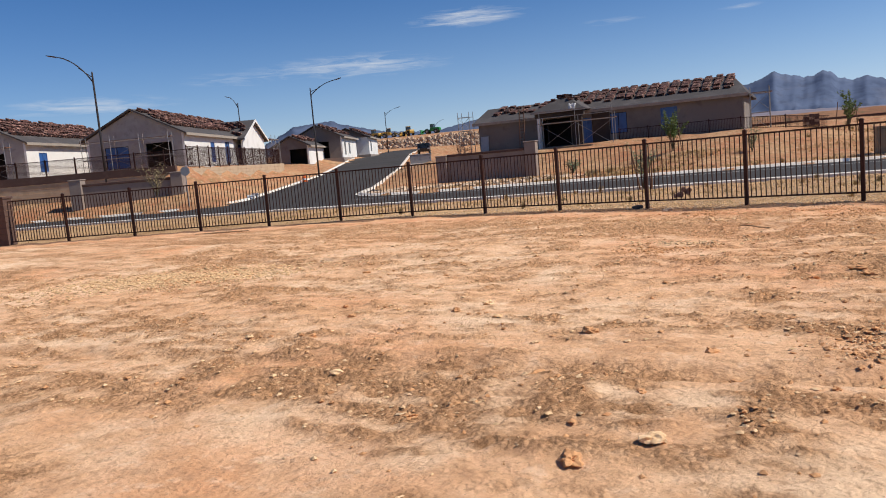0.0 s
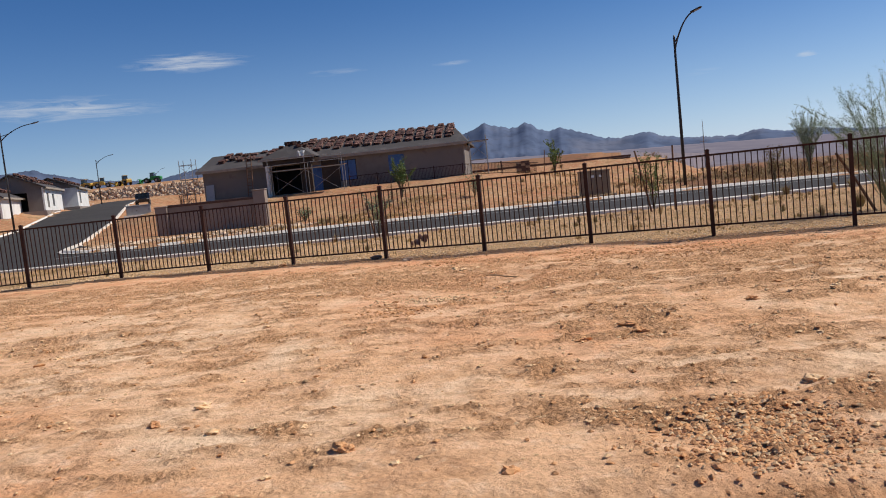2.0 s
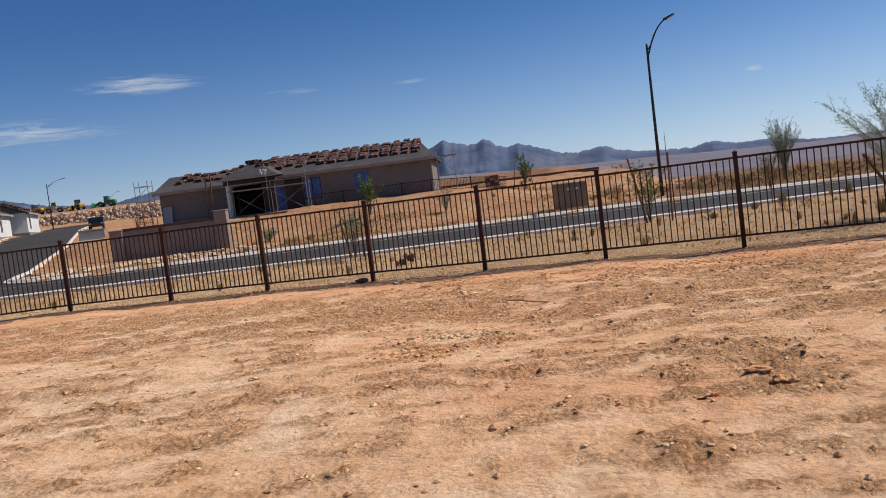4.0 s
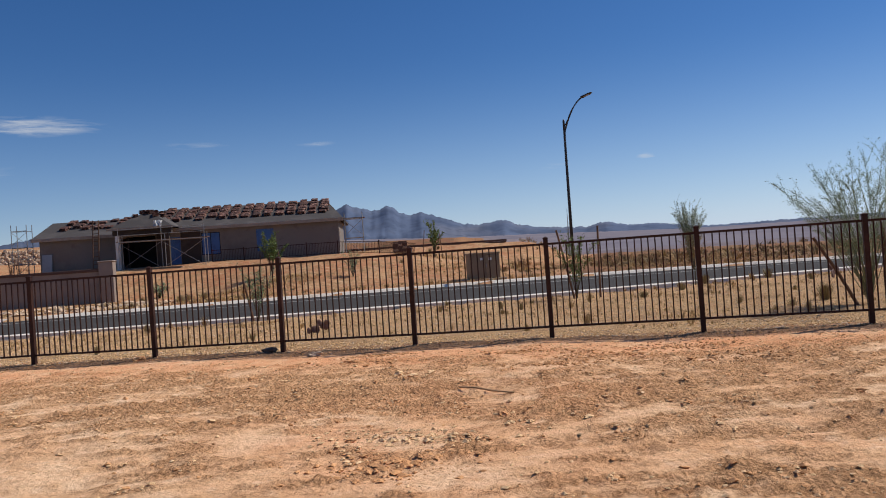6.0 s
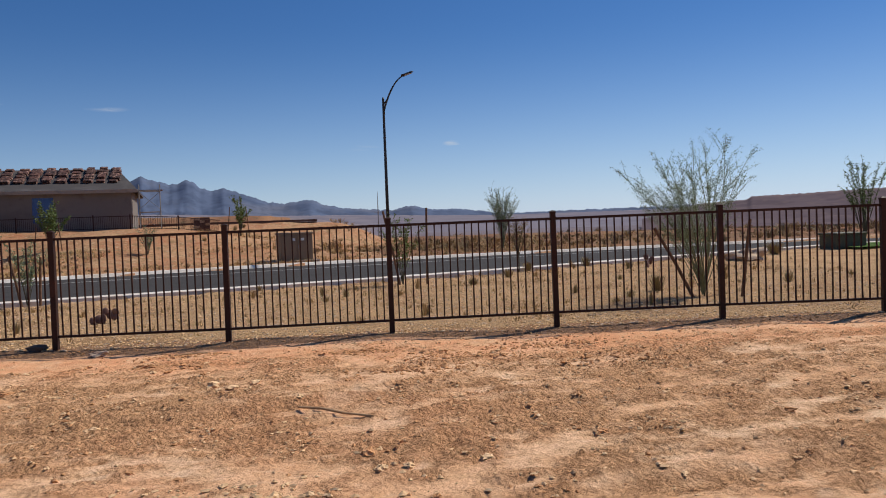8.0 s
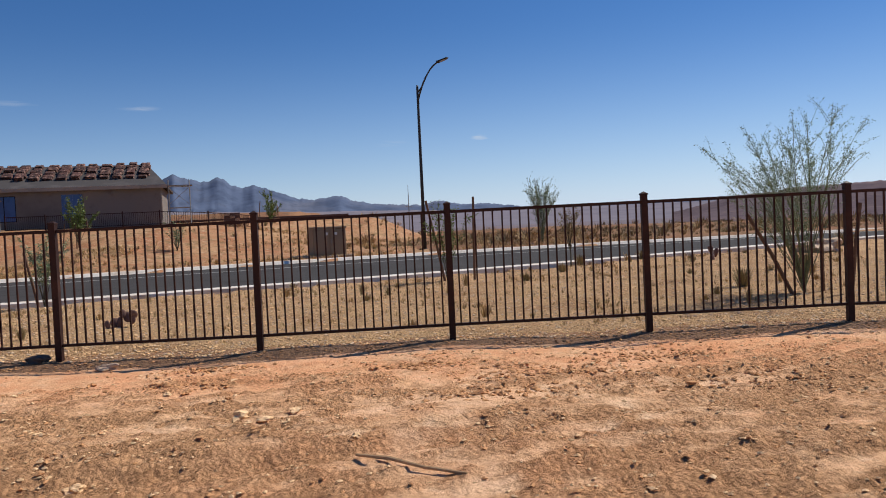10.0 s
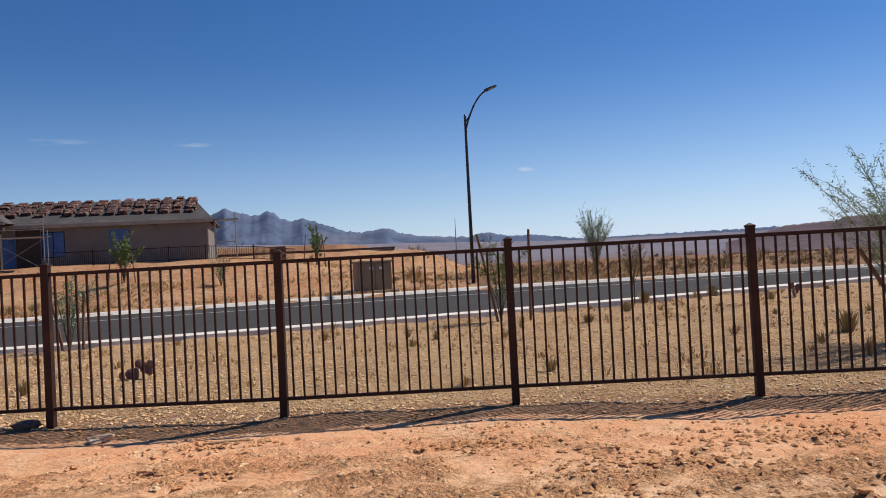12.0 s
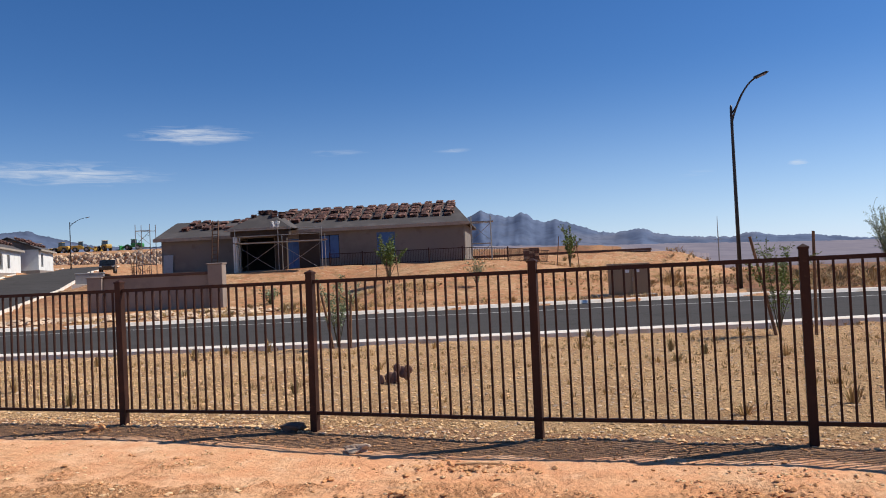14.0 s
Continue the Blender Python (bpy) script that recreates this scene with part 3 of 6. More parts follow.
kerb_line("kerb", near_line, [NEAR_TOP] * len(near_line), -1, "pale concrete kerb along the gravel verge", 0.95, 0.3)
mouth_r, mouth_l = [p for p in far_line if p[0] >= -26.5], [p for p in far_line if p[0] <= -43.5]
s_pts = [2.5 + 2.0 * k for k in range(80)]
right_edge = [tuple(ST_O + ST_D * s + ST_N * ST_HALF) for s in s_pts if s > 7.0]
left_edge = [tuple(ST_O + ST_D * s - ST_N * ST_LEFT) for s in s_pts if s > 8.0]
s_right, s_left = [s for s in s_pts if s > 7.0], [s for s in s_pts if s > 8.0]


def corner(p0, w0, p1, w1, n=8):
    """A rounded corner from p0 to p1 with the headings w0 and w1."""
    p0, p1, w0, w1 = Vector(p0), Vector(p1), Vector(w0), Vector(w1)
    k = (p1 - p0).length * 0.55
    return [tuple(p0 * (1 - t) ** 3 + 3 * (p0 + w0 * k) * t * (1 - t) ** 2 + 3 * (p1 - w1 * k) * t * t * (1 - t) + p1 * t ** 3) for t in [i / n for i in range(1, n)]]


arc_r = corner(right_edge[0], -ST_D, mouth_r[0], (0.88, 0.47))
line_r = right_edge[::-1] + arc_r + mouth_r
z_r = [street_z(s) + 0.12 for s in s_right][::-1]
z_r += [z_r[-1] + (FAR_TOP - z_r[-1]) * (i + 1) / 8 for i in range(7)] + [FAR_TOP] * len(mouth_r)
kerb_line("kerb", line_r, z_r, 1, "pale concrete kerb round the street corner")
arc_l = corner(mouth_l[-1], (0.87, 0.5), left_edge[0], ST_D)
line_l = mouth_l + arc_l + left_edge
z_l = [street_z(s) + 0.12 for s in s_left]
z_l = [FAR_TOP] * len(mouth_l) + [FAR_TOP + (z_l[0] - FAR_TOP) * (i + 1) / 8 for i in range(7)] + z_l
kerb_line("kerb", line_l, z_l, 1, "pale concrete kerb round the street corner")
a_pts = [tuple(ST_O + ST_D * s - ST_N * ((ST_LEFT + 0.02) + 4 * smooth(9, -3, s))) for s in [-3, -1] + s_pts]
b_pts = [tuple(ST_O + ST_D * s + ST_N * ((ST_HALF + 0.02) + 4 * smooth(9, -3, s))) for s in [-3, -1] + s_pts]
z_s = [street_z(s) + 0.005 for s in [-3, -1] + s_pts]
tagged(part("road", ribbon(a_pts, b_pts, z_s, z_s, 6), ASPHALT, shade=True), "dark asphalt side street climbing between new houses", "road", kind="structure")
# worn line along the far lane
bm = bmesh.new()
rows = []
for a, b in zip(near_line, far_line):
    t0, t1 = 0.66, 0.676
    rows.append([bm.verts.new((a[0], a[1] + (b[1] - a[1]) * t, NEAR_TOP - 0.14 + (FAR_TOP - NEAR_TOP) * t + 0.06 * math.sin(math.pi * t) + 0.012)) for t in (t0, t1)])
for i in range(len(rows) - 1):
    if near_line[i][0] > -28:
        bm.faces.new((rows[i][0], rows[i + 1][0], rows[i + 1][1], rows[i][1]))
tagged(part("road_line", bm, PAINT_LINE), "worn pale line along the asphalt", "road marking", kind="structure")


# ---------- distance: mountains and mesa ----------
def ridge_sheet(name, prof, far, foot, foot_el, mat, label, rough=1.0, steps=3):
    az = np.arange(prof[0][0], prof[-1][0], 0.12)
    bm = bmesh.new()
    rows = []
    for a in az:
        el = float(np.interp(a, [p[0] for p in prof], [p[1] for p in prof]))
        col = []
        for k in range(25):
            t = k / 24
            r = foot + (far - foot) * t
            x, y = r * math.sin(radians(a)), r * math.cos(radians(a))
            fe = foot_el(a) if callable(foot_el) else foot_el
            e = fe + (el - fe) * (0.25 * t + 0.75 * t ** steps)
            rid = 1 - abs(noise.noise(Vector((x * 0.0045, y * 0.004, 1.3)))) * 2
            rid2 = 1 - abs(noise.noise(Vector((x * 0.011, y * 0.01, 4.7)))) * 2
            rid3 = 1 - abs(noise.noise(Vector((x * 0.026, y * 0.024, 9.1)))) * 2
            e += rough * (0.35 * (rid - 0.5) + 0.16 * (rid2 - 0.5) + 0.09 * (rid3 - 0.5)) * (math.sin(math.pi * t) * 0.9) * (el - fe) * 0.55
            if k == 24:
                e += rough * 0.10 * noise.noise(Vector((a * 2.3, 0, 0))) + rough * 0.09 * noise.noise(Vector((a * 6.0, 0, 5))) + rough * 0.06 * noise.noise(Vector((a * 15.0, 0, 8)))
            col.append(bm.verts.new((x, y, 1.5 + r * math.tan(radians(e)))))
        x, y = (far + 60) * math.sin(radians(a)), (far + 60) * math.cos(radians(a))
        col.append(bm.verts.new((x, y, -40)))
        rows.append(col)
    for r0, r1 in zip(rows, rows[1:]):
        for k in range(25):
            bm.faces.new((r0[k], r1[k], r1[k + 1], r0[k + 1]))
    return tagged(part(name, bm, mat, shade=True), label, "mountains", kind="structure")


RIDGE = [(-100, 1.5), (-85, 2.2), (-70, 1.8), (-60, 1.4), (-54, 1.9), (-52.27, 2.66), (-51.58, 3.06), (-50.94, 3.42), (-49.7, 3.55), (-48.2, 3.65), (-47.3, 3.33), (-45.8, 2.95), (-44.4, 2.62), (-42.25, 2.42), (-40.25, 2.38), (-38.65, 2.7), (-37.57, 2.9),
         (-33, 3.1), (-27, 2.6), (-22, 2.9), (-18.4, 3.5), (-17.5, 3.8), (-16.99, 4.15), (-16.4, 3.8), (-15.7, 3.72), (-15.2, 3.5), (-14.6, 3.55), (-13.95, 3.8), (-13.5, 3.65), (-13.1, 3.2), (-12.3, 3.0), (-11.5, 3.18), (-10.6, 2.85), (-9.4, 2.45), (-8.4, 2.05), (-7.4, 1.95), (-6.4, 2.05),
         (-5.4, 2.2), (-4.4, 1.75), (-2.9, 1.45), (-0.3, 1.26), (0.62, 1.22), (2.0, 1.5), (3.6, 1.13), (5.5, 1.12), (7.5, 0.85), (9.0, 0.65), (13.8, 0.68), (20, 0.7), (30, 0.8), (60, 0.6), (100, 1.2)]
ridge_sheet("mountains", RIDGE, 4300, 2600, -0.5, MOUNTAIN, "mountain range on the horizon, painted hazy blue", 0.8)
# Sloping sheet added to carry the haze at the mountains' foot.
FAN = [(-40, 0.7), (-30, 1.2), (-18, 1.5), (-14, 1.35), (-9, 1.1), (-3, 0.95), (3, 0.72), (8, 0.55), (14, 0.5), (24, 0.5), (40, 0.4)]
ridge_sheet("haze_fan", FAN, 2900, 1300, -0.75, FAN_HAZE, "sloping fan below the mountains, painted with lavender haze", 0.25, 1)
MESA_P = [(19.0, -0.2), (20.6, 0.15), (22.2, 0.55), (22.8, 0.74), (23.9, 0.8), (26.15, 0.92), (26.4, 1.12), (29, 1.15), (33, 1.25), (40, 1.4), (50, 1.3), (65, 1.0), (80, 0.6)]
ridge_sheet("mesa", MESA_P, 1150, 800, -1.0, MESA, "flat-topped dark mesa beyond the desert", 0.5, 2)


# ---------- metal fence ----------
RAIL_TOP, RAIL_LOW, POST_TOP = 1.50, 0.115, 1.585
bm = box_bm((-0.038, -0.038, -0.16), (0.038, 0.038, POST_TOP))
top = [v for v in bm.verts if v.co.z > 1]
add_box(bm, (-0.045, -0.045, POST_TOP), (0.045, 0.045, POST_TOP + 0.018))
apex = bm.verts.new((0, 0, POST_TOP + 0.045))
ring = [bm.verts.new(p) for p in ((-0.044, -0.044, POST_TOP + 0.018), (0.044, -0.044, POST_TOP + 0.018), (0.044, 0.044, POST_TOP + 0.018), (-0.044, 0.044, POST_TOP + 0.018))]
for k in range(4):
    bm.faces.new((ring[k], ring[(k + 1) % 4], apex))
post_me = bpy.data.meshes.new("post")
bm.to_mesh(post_me)
bm.free()
post_me.materials.append(IRON)
bm = box_bm((-0.0095, -0.0095, RAIL_LOW), (0.0095, 0.0095, RAIL_TOP))
picket_me = bpy.data.meshes.new("picket")
bm.to_mesh(picket_me)
bm.free()
picket_me.materials.append(IRON)


def fence_lift(x):
    """The fence steps gently up to one side, as its ground does."""
    return 0.02 + 0.0035 * x


def fence_run(first, last, label, end_post):
    run = thing("metal_fence", Matrix.Identity(4), label, "fence")
    rnd = random.Random(first)
    for k in range(first, last + 1):
        x, y = FENCE_X[k], FENCE_Y[k]
        if 0 < k < last or end_post:
            a = math.degrees(math.atan2(FENCE_Y[min(k + 1, 16)] - FENCE_Y[max(k - 1, 0)], FENCE_X[min(k + 1, 16)] - FENCE_X[max(k - 1, 0)]))
            shared("post", post_me, run, pose(x, y, fence_lift(x), rnd.uniform(-0.4, 0.4), rnd.uniform(-0.4, 0.4), a))
        if k == last:
            break
        x1, y1 = FENCE_X[k + 1], FENCE_Y[k + 1]
        a, d = math.atan2(y1 - y, x1 - x), math.hypot(x1 - x, y1 - y)
        for name, z, h in (("top_rail", RAIL_TOP, 0.038), ("bottom_rail", RAIL_LOW, 0.034)):
            b = box_bm((0.036, -0.018, z - h / 2), (d - 0.036, 0.018, z + h / 2))
            rail = part(name, b, IRON, run)
            rail.matrix_basis = pose(x, y, fence_lift(x), 0, -math.degrees(math.atan2(fence_lift(x1) - fence_lift(x), d)), math.degrees(a))
        for j in range(1, 22):
            t = j / 22
            px, py = x + (x1 - x) * t, y + (y1 - y) * t
            shared("picket", picket_me, run, pose(px, py, fence_lift(px), rnd.uniform(-0.2, 0.2), rnd.uniform(-0.25, 0.25), math.degrees(a)))
    return run


fence_run(6, 16, "dark brown metal picket fence along the lot", True)
fence_run(0, 6, "dark brown metal picket fence where the lot's edge bends", False)
pillar = thing("block_pillar", pose(-22.8, -7.1, -0.05, 0, 0, 28), "brown concrete block pillar at the fence's end", "pillar")
for k in range(8):
    part("block", box_bm((-0.3, -0.2, k * 0.2 + 0.004), (0.3, 0.2, k * 0.2 + 0.196)), BROWN_WALL, pillar)
part("cap", box_bm((-0.34, -0.24, 1.6), (0.34, 0.24, 1.68)), BROWN_WALL, pillar, bevel=0.015)


# ---------- street lamps ----------
def street_lamp(x, y, z, height, arm_deg, reach, label, rise=2.12):
    lamp = thing("street_lamp", pose(x, y, z, 0, 0, arm_deg), label, "street lamp", "street lamps")
    part("base", tube_bm([(0, 0, -0.35), (0, 0, 0.1), (0, 0, 0.14)], [0.17, 0.17, 0.1], 12), POLE, lamp)
    part("pole", tube_bm([(0, 0, 0.05), (0, 0, height * 0.5), (0, 0, height), (0, 0, height + 0.12)], [0.105, 0.088, 0.066, 0.05], 12), POLE, lamp, shade=True)
    arc = [(0.02 + reach * (1 - math.cos(t * 1.25)) / (1 - math.cos(1.25)) * 0.35 + reach * 0.65 * t, 0, height - 0.9 + rise * math.sin(t * 1.42) / math.sin(1.42)) for t in [k / 14 for k in range(15)]]
    part("arm", tube_bm([(max(px - reach * 0.05, 0.03), 0, pz) for px, _, pz in arc], [0.05] * 8 + [0.042] * 7, 8), POLE, lamp, shade=True)
    part("brace", tube_bm([(0.03, 0, height - 0.28), (arc[4][0] * 0.6, 0, (height - 0.28 + arc[5][2]) / 2), (arc[6][0] - 0.03, 0, arc[6][2])], [0.035, 0.03, 0.025], 6), POLE, lamp)
    ex, ez = arc[-1][0] - reach * 0.05, arc[-1][2]
    bm = box_bm((-0.08, -0.14, -0.05), (0.62, 0.14, 0.05))
    for v in bm.verts:
        if v.co.x > 0:
            v.co.y *= 0.8
            v.co.z = v.co.z * 0.5 + 0.02
    head = part("luminaire", bm, POLE, lamp, bevel=0.02)
    head.matrix_basis = pose(ex - 0.03, 0, ez, 0, -12, 0)
    part("lens", box_bm((0.1, -0.09, -0.05), (0.5, 0.09, -0.03)), LENS, head, "clear lamp lens")
    return lamp


street_lamp(2.52, 33.8, -0.25, 9.1, -32, 1.5, "tall dark street lamp behind the far kerb")
street_lamp(-52.8, 11.6, 1.0, 9.55, 217, 2.95, "tall dark street lamp before the new houses", 2.4)
street_lamp(-62.2, 41.2, 1.2, 9.8, 32, 3.3, "dark street lamp beside the side street", 1.65)
street_lamp(-110, 102.2, 4.7, 8.3, 32, 3.0, "distant dark street lamp up the side street", 1.7)
street_lamp(-160.8, 177.6, 6.0, 8.0, 32, 2.7, "far dark street lamp near the rock wall")
street_lamp(-93.8, 53.8, 4.2, 8.8, 205, 1.6, "dark street lamp behind the tiled roofs", 2.0)


# ---------- houses under construction ----------
def wall_with_openings(bm, u0, u1, z0, z1, holes, y0, y1, m):
    """One wall along x from u0 to u1, in one piece, with openings (a, b, low, high) cut through it."""
    us = sorted({u0, u1, *(h[0] for h in holes), *(h[1] for h in holes)})
    zs = sorted({z0, z1, *(h[2] for h in holes), *(h[3] for h in holes)})
    solid = {(i, j) for i in range(len(us) - 1) for j in range(len(zs) - 1)
             if not any(h[0] <= us[i] and us[i + 1] <= h[1] and h[2] <= zs[j] and zs[j + 1] <= h[3] for h in holes)}
    made = {}

    def vert(i, j, y):
        if (i, j, y) not in made:
            made[i, j, y] = bm.verts.new(m @ Vector((us[i], y, zs[j])))
        return made[i, j, y]

    for i, j in solid:
        ring = ((i, j), (i + 1, j), (i + 1, j + 1), (i, j + 1))
        bm.faces.new([vert(a, b, y0) for a, b in ring])
        bm.faces.new([vert(a, b, y1) for a, b in ring[::-1]])
        for k, (di, dj) in enumerate(((0, -1), (1, 0), (0, 1), (-1, 0))):
            if (i + di, j + dj) not in solid:
                (a, b), (c, d) = ring[k], ring[(k + 1) % 4]
                bm.faces.new((vert(c, d, y0), vert(a, b, y0), vert(a, b, y1), vert(c, d, y1)))


def house_block(house, length, depth, eave, rise, over=0.45, front=(), right=(), left=(), mats=(STUCCO, STUCCO, STUCCO), at=(0, 0), lip=FASCIA, hip=0.0, gable=STUCCO):
    """One gabled block of a house: x along the ridge, y into the depth; openings on its front and end walls."""
    ox, oy = at
    base = Matrix.Translation((ox, oy, 0))
    th = 0.2
    bm = bmesh.new()
    wall_with_openings(bm, 0, length, 0, eave, [h[:4] for h in front], 0, th, base)
    part("front_wall", bm, mats[0], house)
    bm = bmesh.new()
    add_box(bm, (0, depth - th, 0), (length, depth, eave), base)
    part("back_wall", bm, mats[0], house)
    for name, holes, mat, end, flip in (("end_wall", left, mats[1], 0.0, 1), ("end_wall", right, mats[2], length, -1)):
        bm = bmesh.new()
        m = base @ Matrix.Translation((end, depth if flip < 0 else 0, 0)) @ pose(0, 0, 0, 0, 0, -90 if flip < 0 else 90)
        m = base @ (Matrix.Translation((end, 0, 0)) @ Matrix(((0, flip, 0, 0), (1, 0, 0, 0), (0, 0, 1, 0), (0, 0, 0, 1))))
        wall_with_openings(bm, th, depth - th, 0, eave, [h[:4] for h in holes], 0, th, m)
        bmesh.ops.recalc_face_normals(bm, faces=list(bm.faces))
        part(name, bm, mat, house)
        for h in holes:
            fill_opening(house, h, m, th)
        if hip and flip < 0:
            # clipped end: the roof slopes down over this wall too
            bm = bmesh.new()
            zz = eave - over * rise / (depth / 2) + 0.06
            hv = [bm.verts.new(base @ Vector(p)) for p in ((length + over, -over, zz), (length + over, depth + over, zz), (length + over - hip, depth / 2, eave + rise + 0.06), (length + over, -over, zz + 0.14), (length + over, depth + over, zz + 0.14), (length + over - hip, depth / 2, eave + rise + 0.2))]
            for f in ((0, 1, 4, 3), (1, 2, 5, 4), (2, 0, 3, 5), (3, 4, 5), (2, 1, 0)):
                bm.faces.new([hv[i] for i in f])
            part("hip_roof", bm, FELT, house, "dark roofing felt")
            continue
        # gable triangle
        bm = bmesh.new()
        t = [m @ Vector(p) for p in ((0, 0.01, eave), (depth, 0.01, eave), (depth / 2, 0.01, eave + rise))]
        q = [m @ Vector(p) for p in ((0, th, eave), (depth, th, eave), (depth / 2, th, eave + rise))]
        tv, qv = [bm.verts.new(p) for p in t], [bm.verts.new(p) for p in q]
        bm.faces.new(tv)
        bm.faces.new(qv[::-1])
        for k in range(3):
            bm.faces.new((tv[k], tv[(k + 1) % 3], qv[(k + 1) % 3], qv[k]))
        bmesh.ops.recalc_face_normals(bm, faces=list(bm.faces))
        part("gable", bm, gable, house)
    for h in front:
        fill_opening(house, h, base, th)
    slope = rise / (depth / 2)
    for sgn in (0, 1):
        bm = bmesh.new()
        e, r = (-over, depth / 2) if sgn == 0 else (depth + over, depth / 2)
        ez, rz = eave - over * slope + 0.06, eave + rise + 0.06
        add_prism(bm, [(e, ez), (r, rz), (r, rz + 0.14), (e, ez + 0.14)], -over, length + over,
                  base @ Matrix(((0, 1, 0, 0), (1, 0, 0, 0), (0, 0, 1, 0), (0, 0, 0, 1))))
        if hip:
            for v in bm.verts:
                if v.co.x > ox + length and abs(v.co.y - oy - depth / 2) < 0.01:
                    v.co.x -= hip
        bmesh.ops.recalc_face_normals(bm, faces=list(bm.faces))
        slab = part("roof", bm, FELT, house, "dark roofing felt")
        y = e - 0.02 if sgn == 0 else e - 0.01
        part("fascia", box_bm((-over - 0.02 + ox, oy + y, ez - 0.1), (length + over + 0.02 + ox, oy + y + 0.03, ez + 0.15)), lip, slab)
    part("slab", box_bm((-0.15 + ox, -0.15 + oy, -1.2), (length + 0.15 + ox, depth + 0.15 + oy, 0.0)), MONUMENT, house)


def fill_opening(house, h, m, th):
    """What closes an opening: blue film in a frame, or a near-black shade sheet."""
    a, b, low, high, what = h
    if what == "film":
        bm = bmesh.new()
        add_box(bm, (a + 0.05, 0.06, low + 0.05), (b - 0.05, 0.09, high - 0.05), m)
        bmesh.ops.recalc_face_normals(bm, faces=list(bm.faces))
        win = part("window", bm, BLUE, house, "window under blue protective film")
        bm = bmesh.new()
        for lo, hi in (((a, 0.03, low), (a + 0.05, 0.14, high)), ((b - 0.05, 0.03, low), (b, 0.14, high)), ((a + 0.05, 0.03, low), (b - 0.05, 0.14, low + 0.05)), ((a + 0.05, 0.03, high - 0.05), (b - 0.05, 0.14, high)), (((a + b) / 2 - 0.025, 0.04, low + 0.05), ((a + b) / 2 + 0.025, 0.1, high - 0.05))):
            add_box(bm, lo, hi, m)
        bmesh.ops.recalc_face_normals(bm, faces=list(bm.faces))
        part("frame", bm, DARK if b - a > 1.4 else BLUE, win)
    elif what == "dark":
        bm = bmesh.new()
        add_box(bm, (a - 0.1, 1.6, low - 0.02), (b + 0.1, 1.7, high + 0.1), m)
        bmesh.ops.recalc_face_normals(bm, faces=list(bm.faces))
        part("interior_shade_sheet", bm, DARK, house, "near-black sheet standing in for the unlit interior")


def tile_stack_mesh(seed):
    rnd = random.Random(seed)
    bm = bmesh.new()
    # tiles laid flat on one another, with dark gaps between their ends
    for k in range(4):
        dx, dy, turn = rnd.uniform(-0.04, 0.04), rnd.uniform(-0.03, 0.03), rnd.uniform(-6, 6)
        add_prism(bm, [(-0.27, 0), (-0.22, 0.045), (-0.08, 0.05), (0.0, 0.03), (0.08, 0.05), (0.22, 0.045), (0.27, 0)], -0.21, 0.21, pose(dx, dy, 0.078 * k + 0.026, 0, 0, turn))
        add_box(bm, (-0.2, -0.17, 0.078 * k - 0.01), (0.2, 0.17, 0.078 * k + 0.028), pose(dx, dy, 0, 0, 0, turn))
    bmesh.ops.recalc_face_normals(bm, faces=list(bm.faces))
    me = bpy.data.meshes.new("tile_bundle")
    bm.to_mesh(me)
    bm.free()
    me.materials.append(TILE)
    return me


STACKS = [tile_stack_mesh(s) for s in range(4)]


bm = bmesh.new()
add_prism(bm, [(-0.27, 0), (-0.22, 0.045), (-0.08, 0.05), (0.0, 0.03), (0.08, 0.05), (0.22, 0.045), (0.27, 0)], -0.21, 0.21)
add_box(bm, (-0.2, -0.17, -0.036), (0.2, 0.17, 0.002))
bmesh.ops.recalc_face_normals(bm, faces=list(bm.faces))
TILE_ME = bpy.data.meshes.new("roof_tile")
bm.to_mesh(TILE_ME)
bm.free()
TILE_ME.materials.append(TILE)


def tile_bundle(m, seed, label):
    """Four clay tiles laid flat on one another."""
    r = random.Random(seed)
    ob = thing("tile_bundle", m, label, "tile bundle", "tile bundles on a roof")
    for k in range(4):
        shared("roof_tile", TILE_ME, ob, pose(r.uniform(-0.04, 0.04), r.uniform(-0.03, 0.03), 0.078 * k + 0.026, 0, 0, r.uniform(-6, 6)))
    return ob


def lay_stacks(house_m, length, depth, eave, rise, at, cols, rows, seed, x0=0.4, x1=None, skip=0.12, low=0.55, tall=(0.65, 1.1), joined=None):
    """Stacks of roof tiles resting on the slope that faces the front."""
    rnd = random.Random(seed)
    slope = rise / (depth / 2)
    tilt = math.degrees(math.atan(slope))
    x1 = x1 or length - 0.4
    for c in range(cols):
        for r in range(rows):
            if rnd.random() < skip:
                continue
            x = x0 + (x1 - x0) * c / max(cols - 1, 1) + rnd.uniform(-0.07, 0.07)
            y = low + (depth / 2 - 0.2 - low) * (r + 0.5) / rows + rnd.uniform(-0.05, 0.05)
            m = house_m @ Matrix.Translation((at[0] + x, at[1] + y, eave + y * slope + 0.2)) @ pose(0, 0, 0, tilt, 0, rnd.uniform(-7, 7)) @ Matrix.Diagonal((rnd.uniform(1.05, 1.35), rnd.uniform(1.0, 1.2), rnd.uniform(*tall), 1))
            if joined is not None:
                joined.append((STACKS[rnd.randrange(4)], m))
                continue
            tile_bundle(m, 100 * c + r, "brown clay tile bundle resting on the felt")


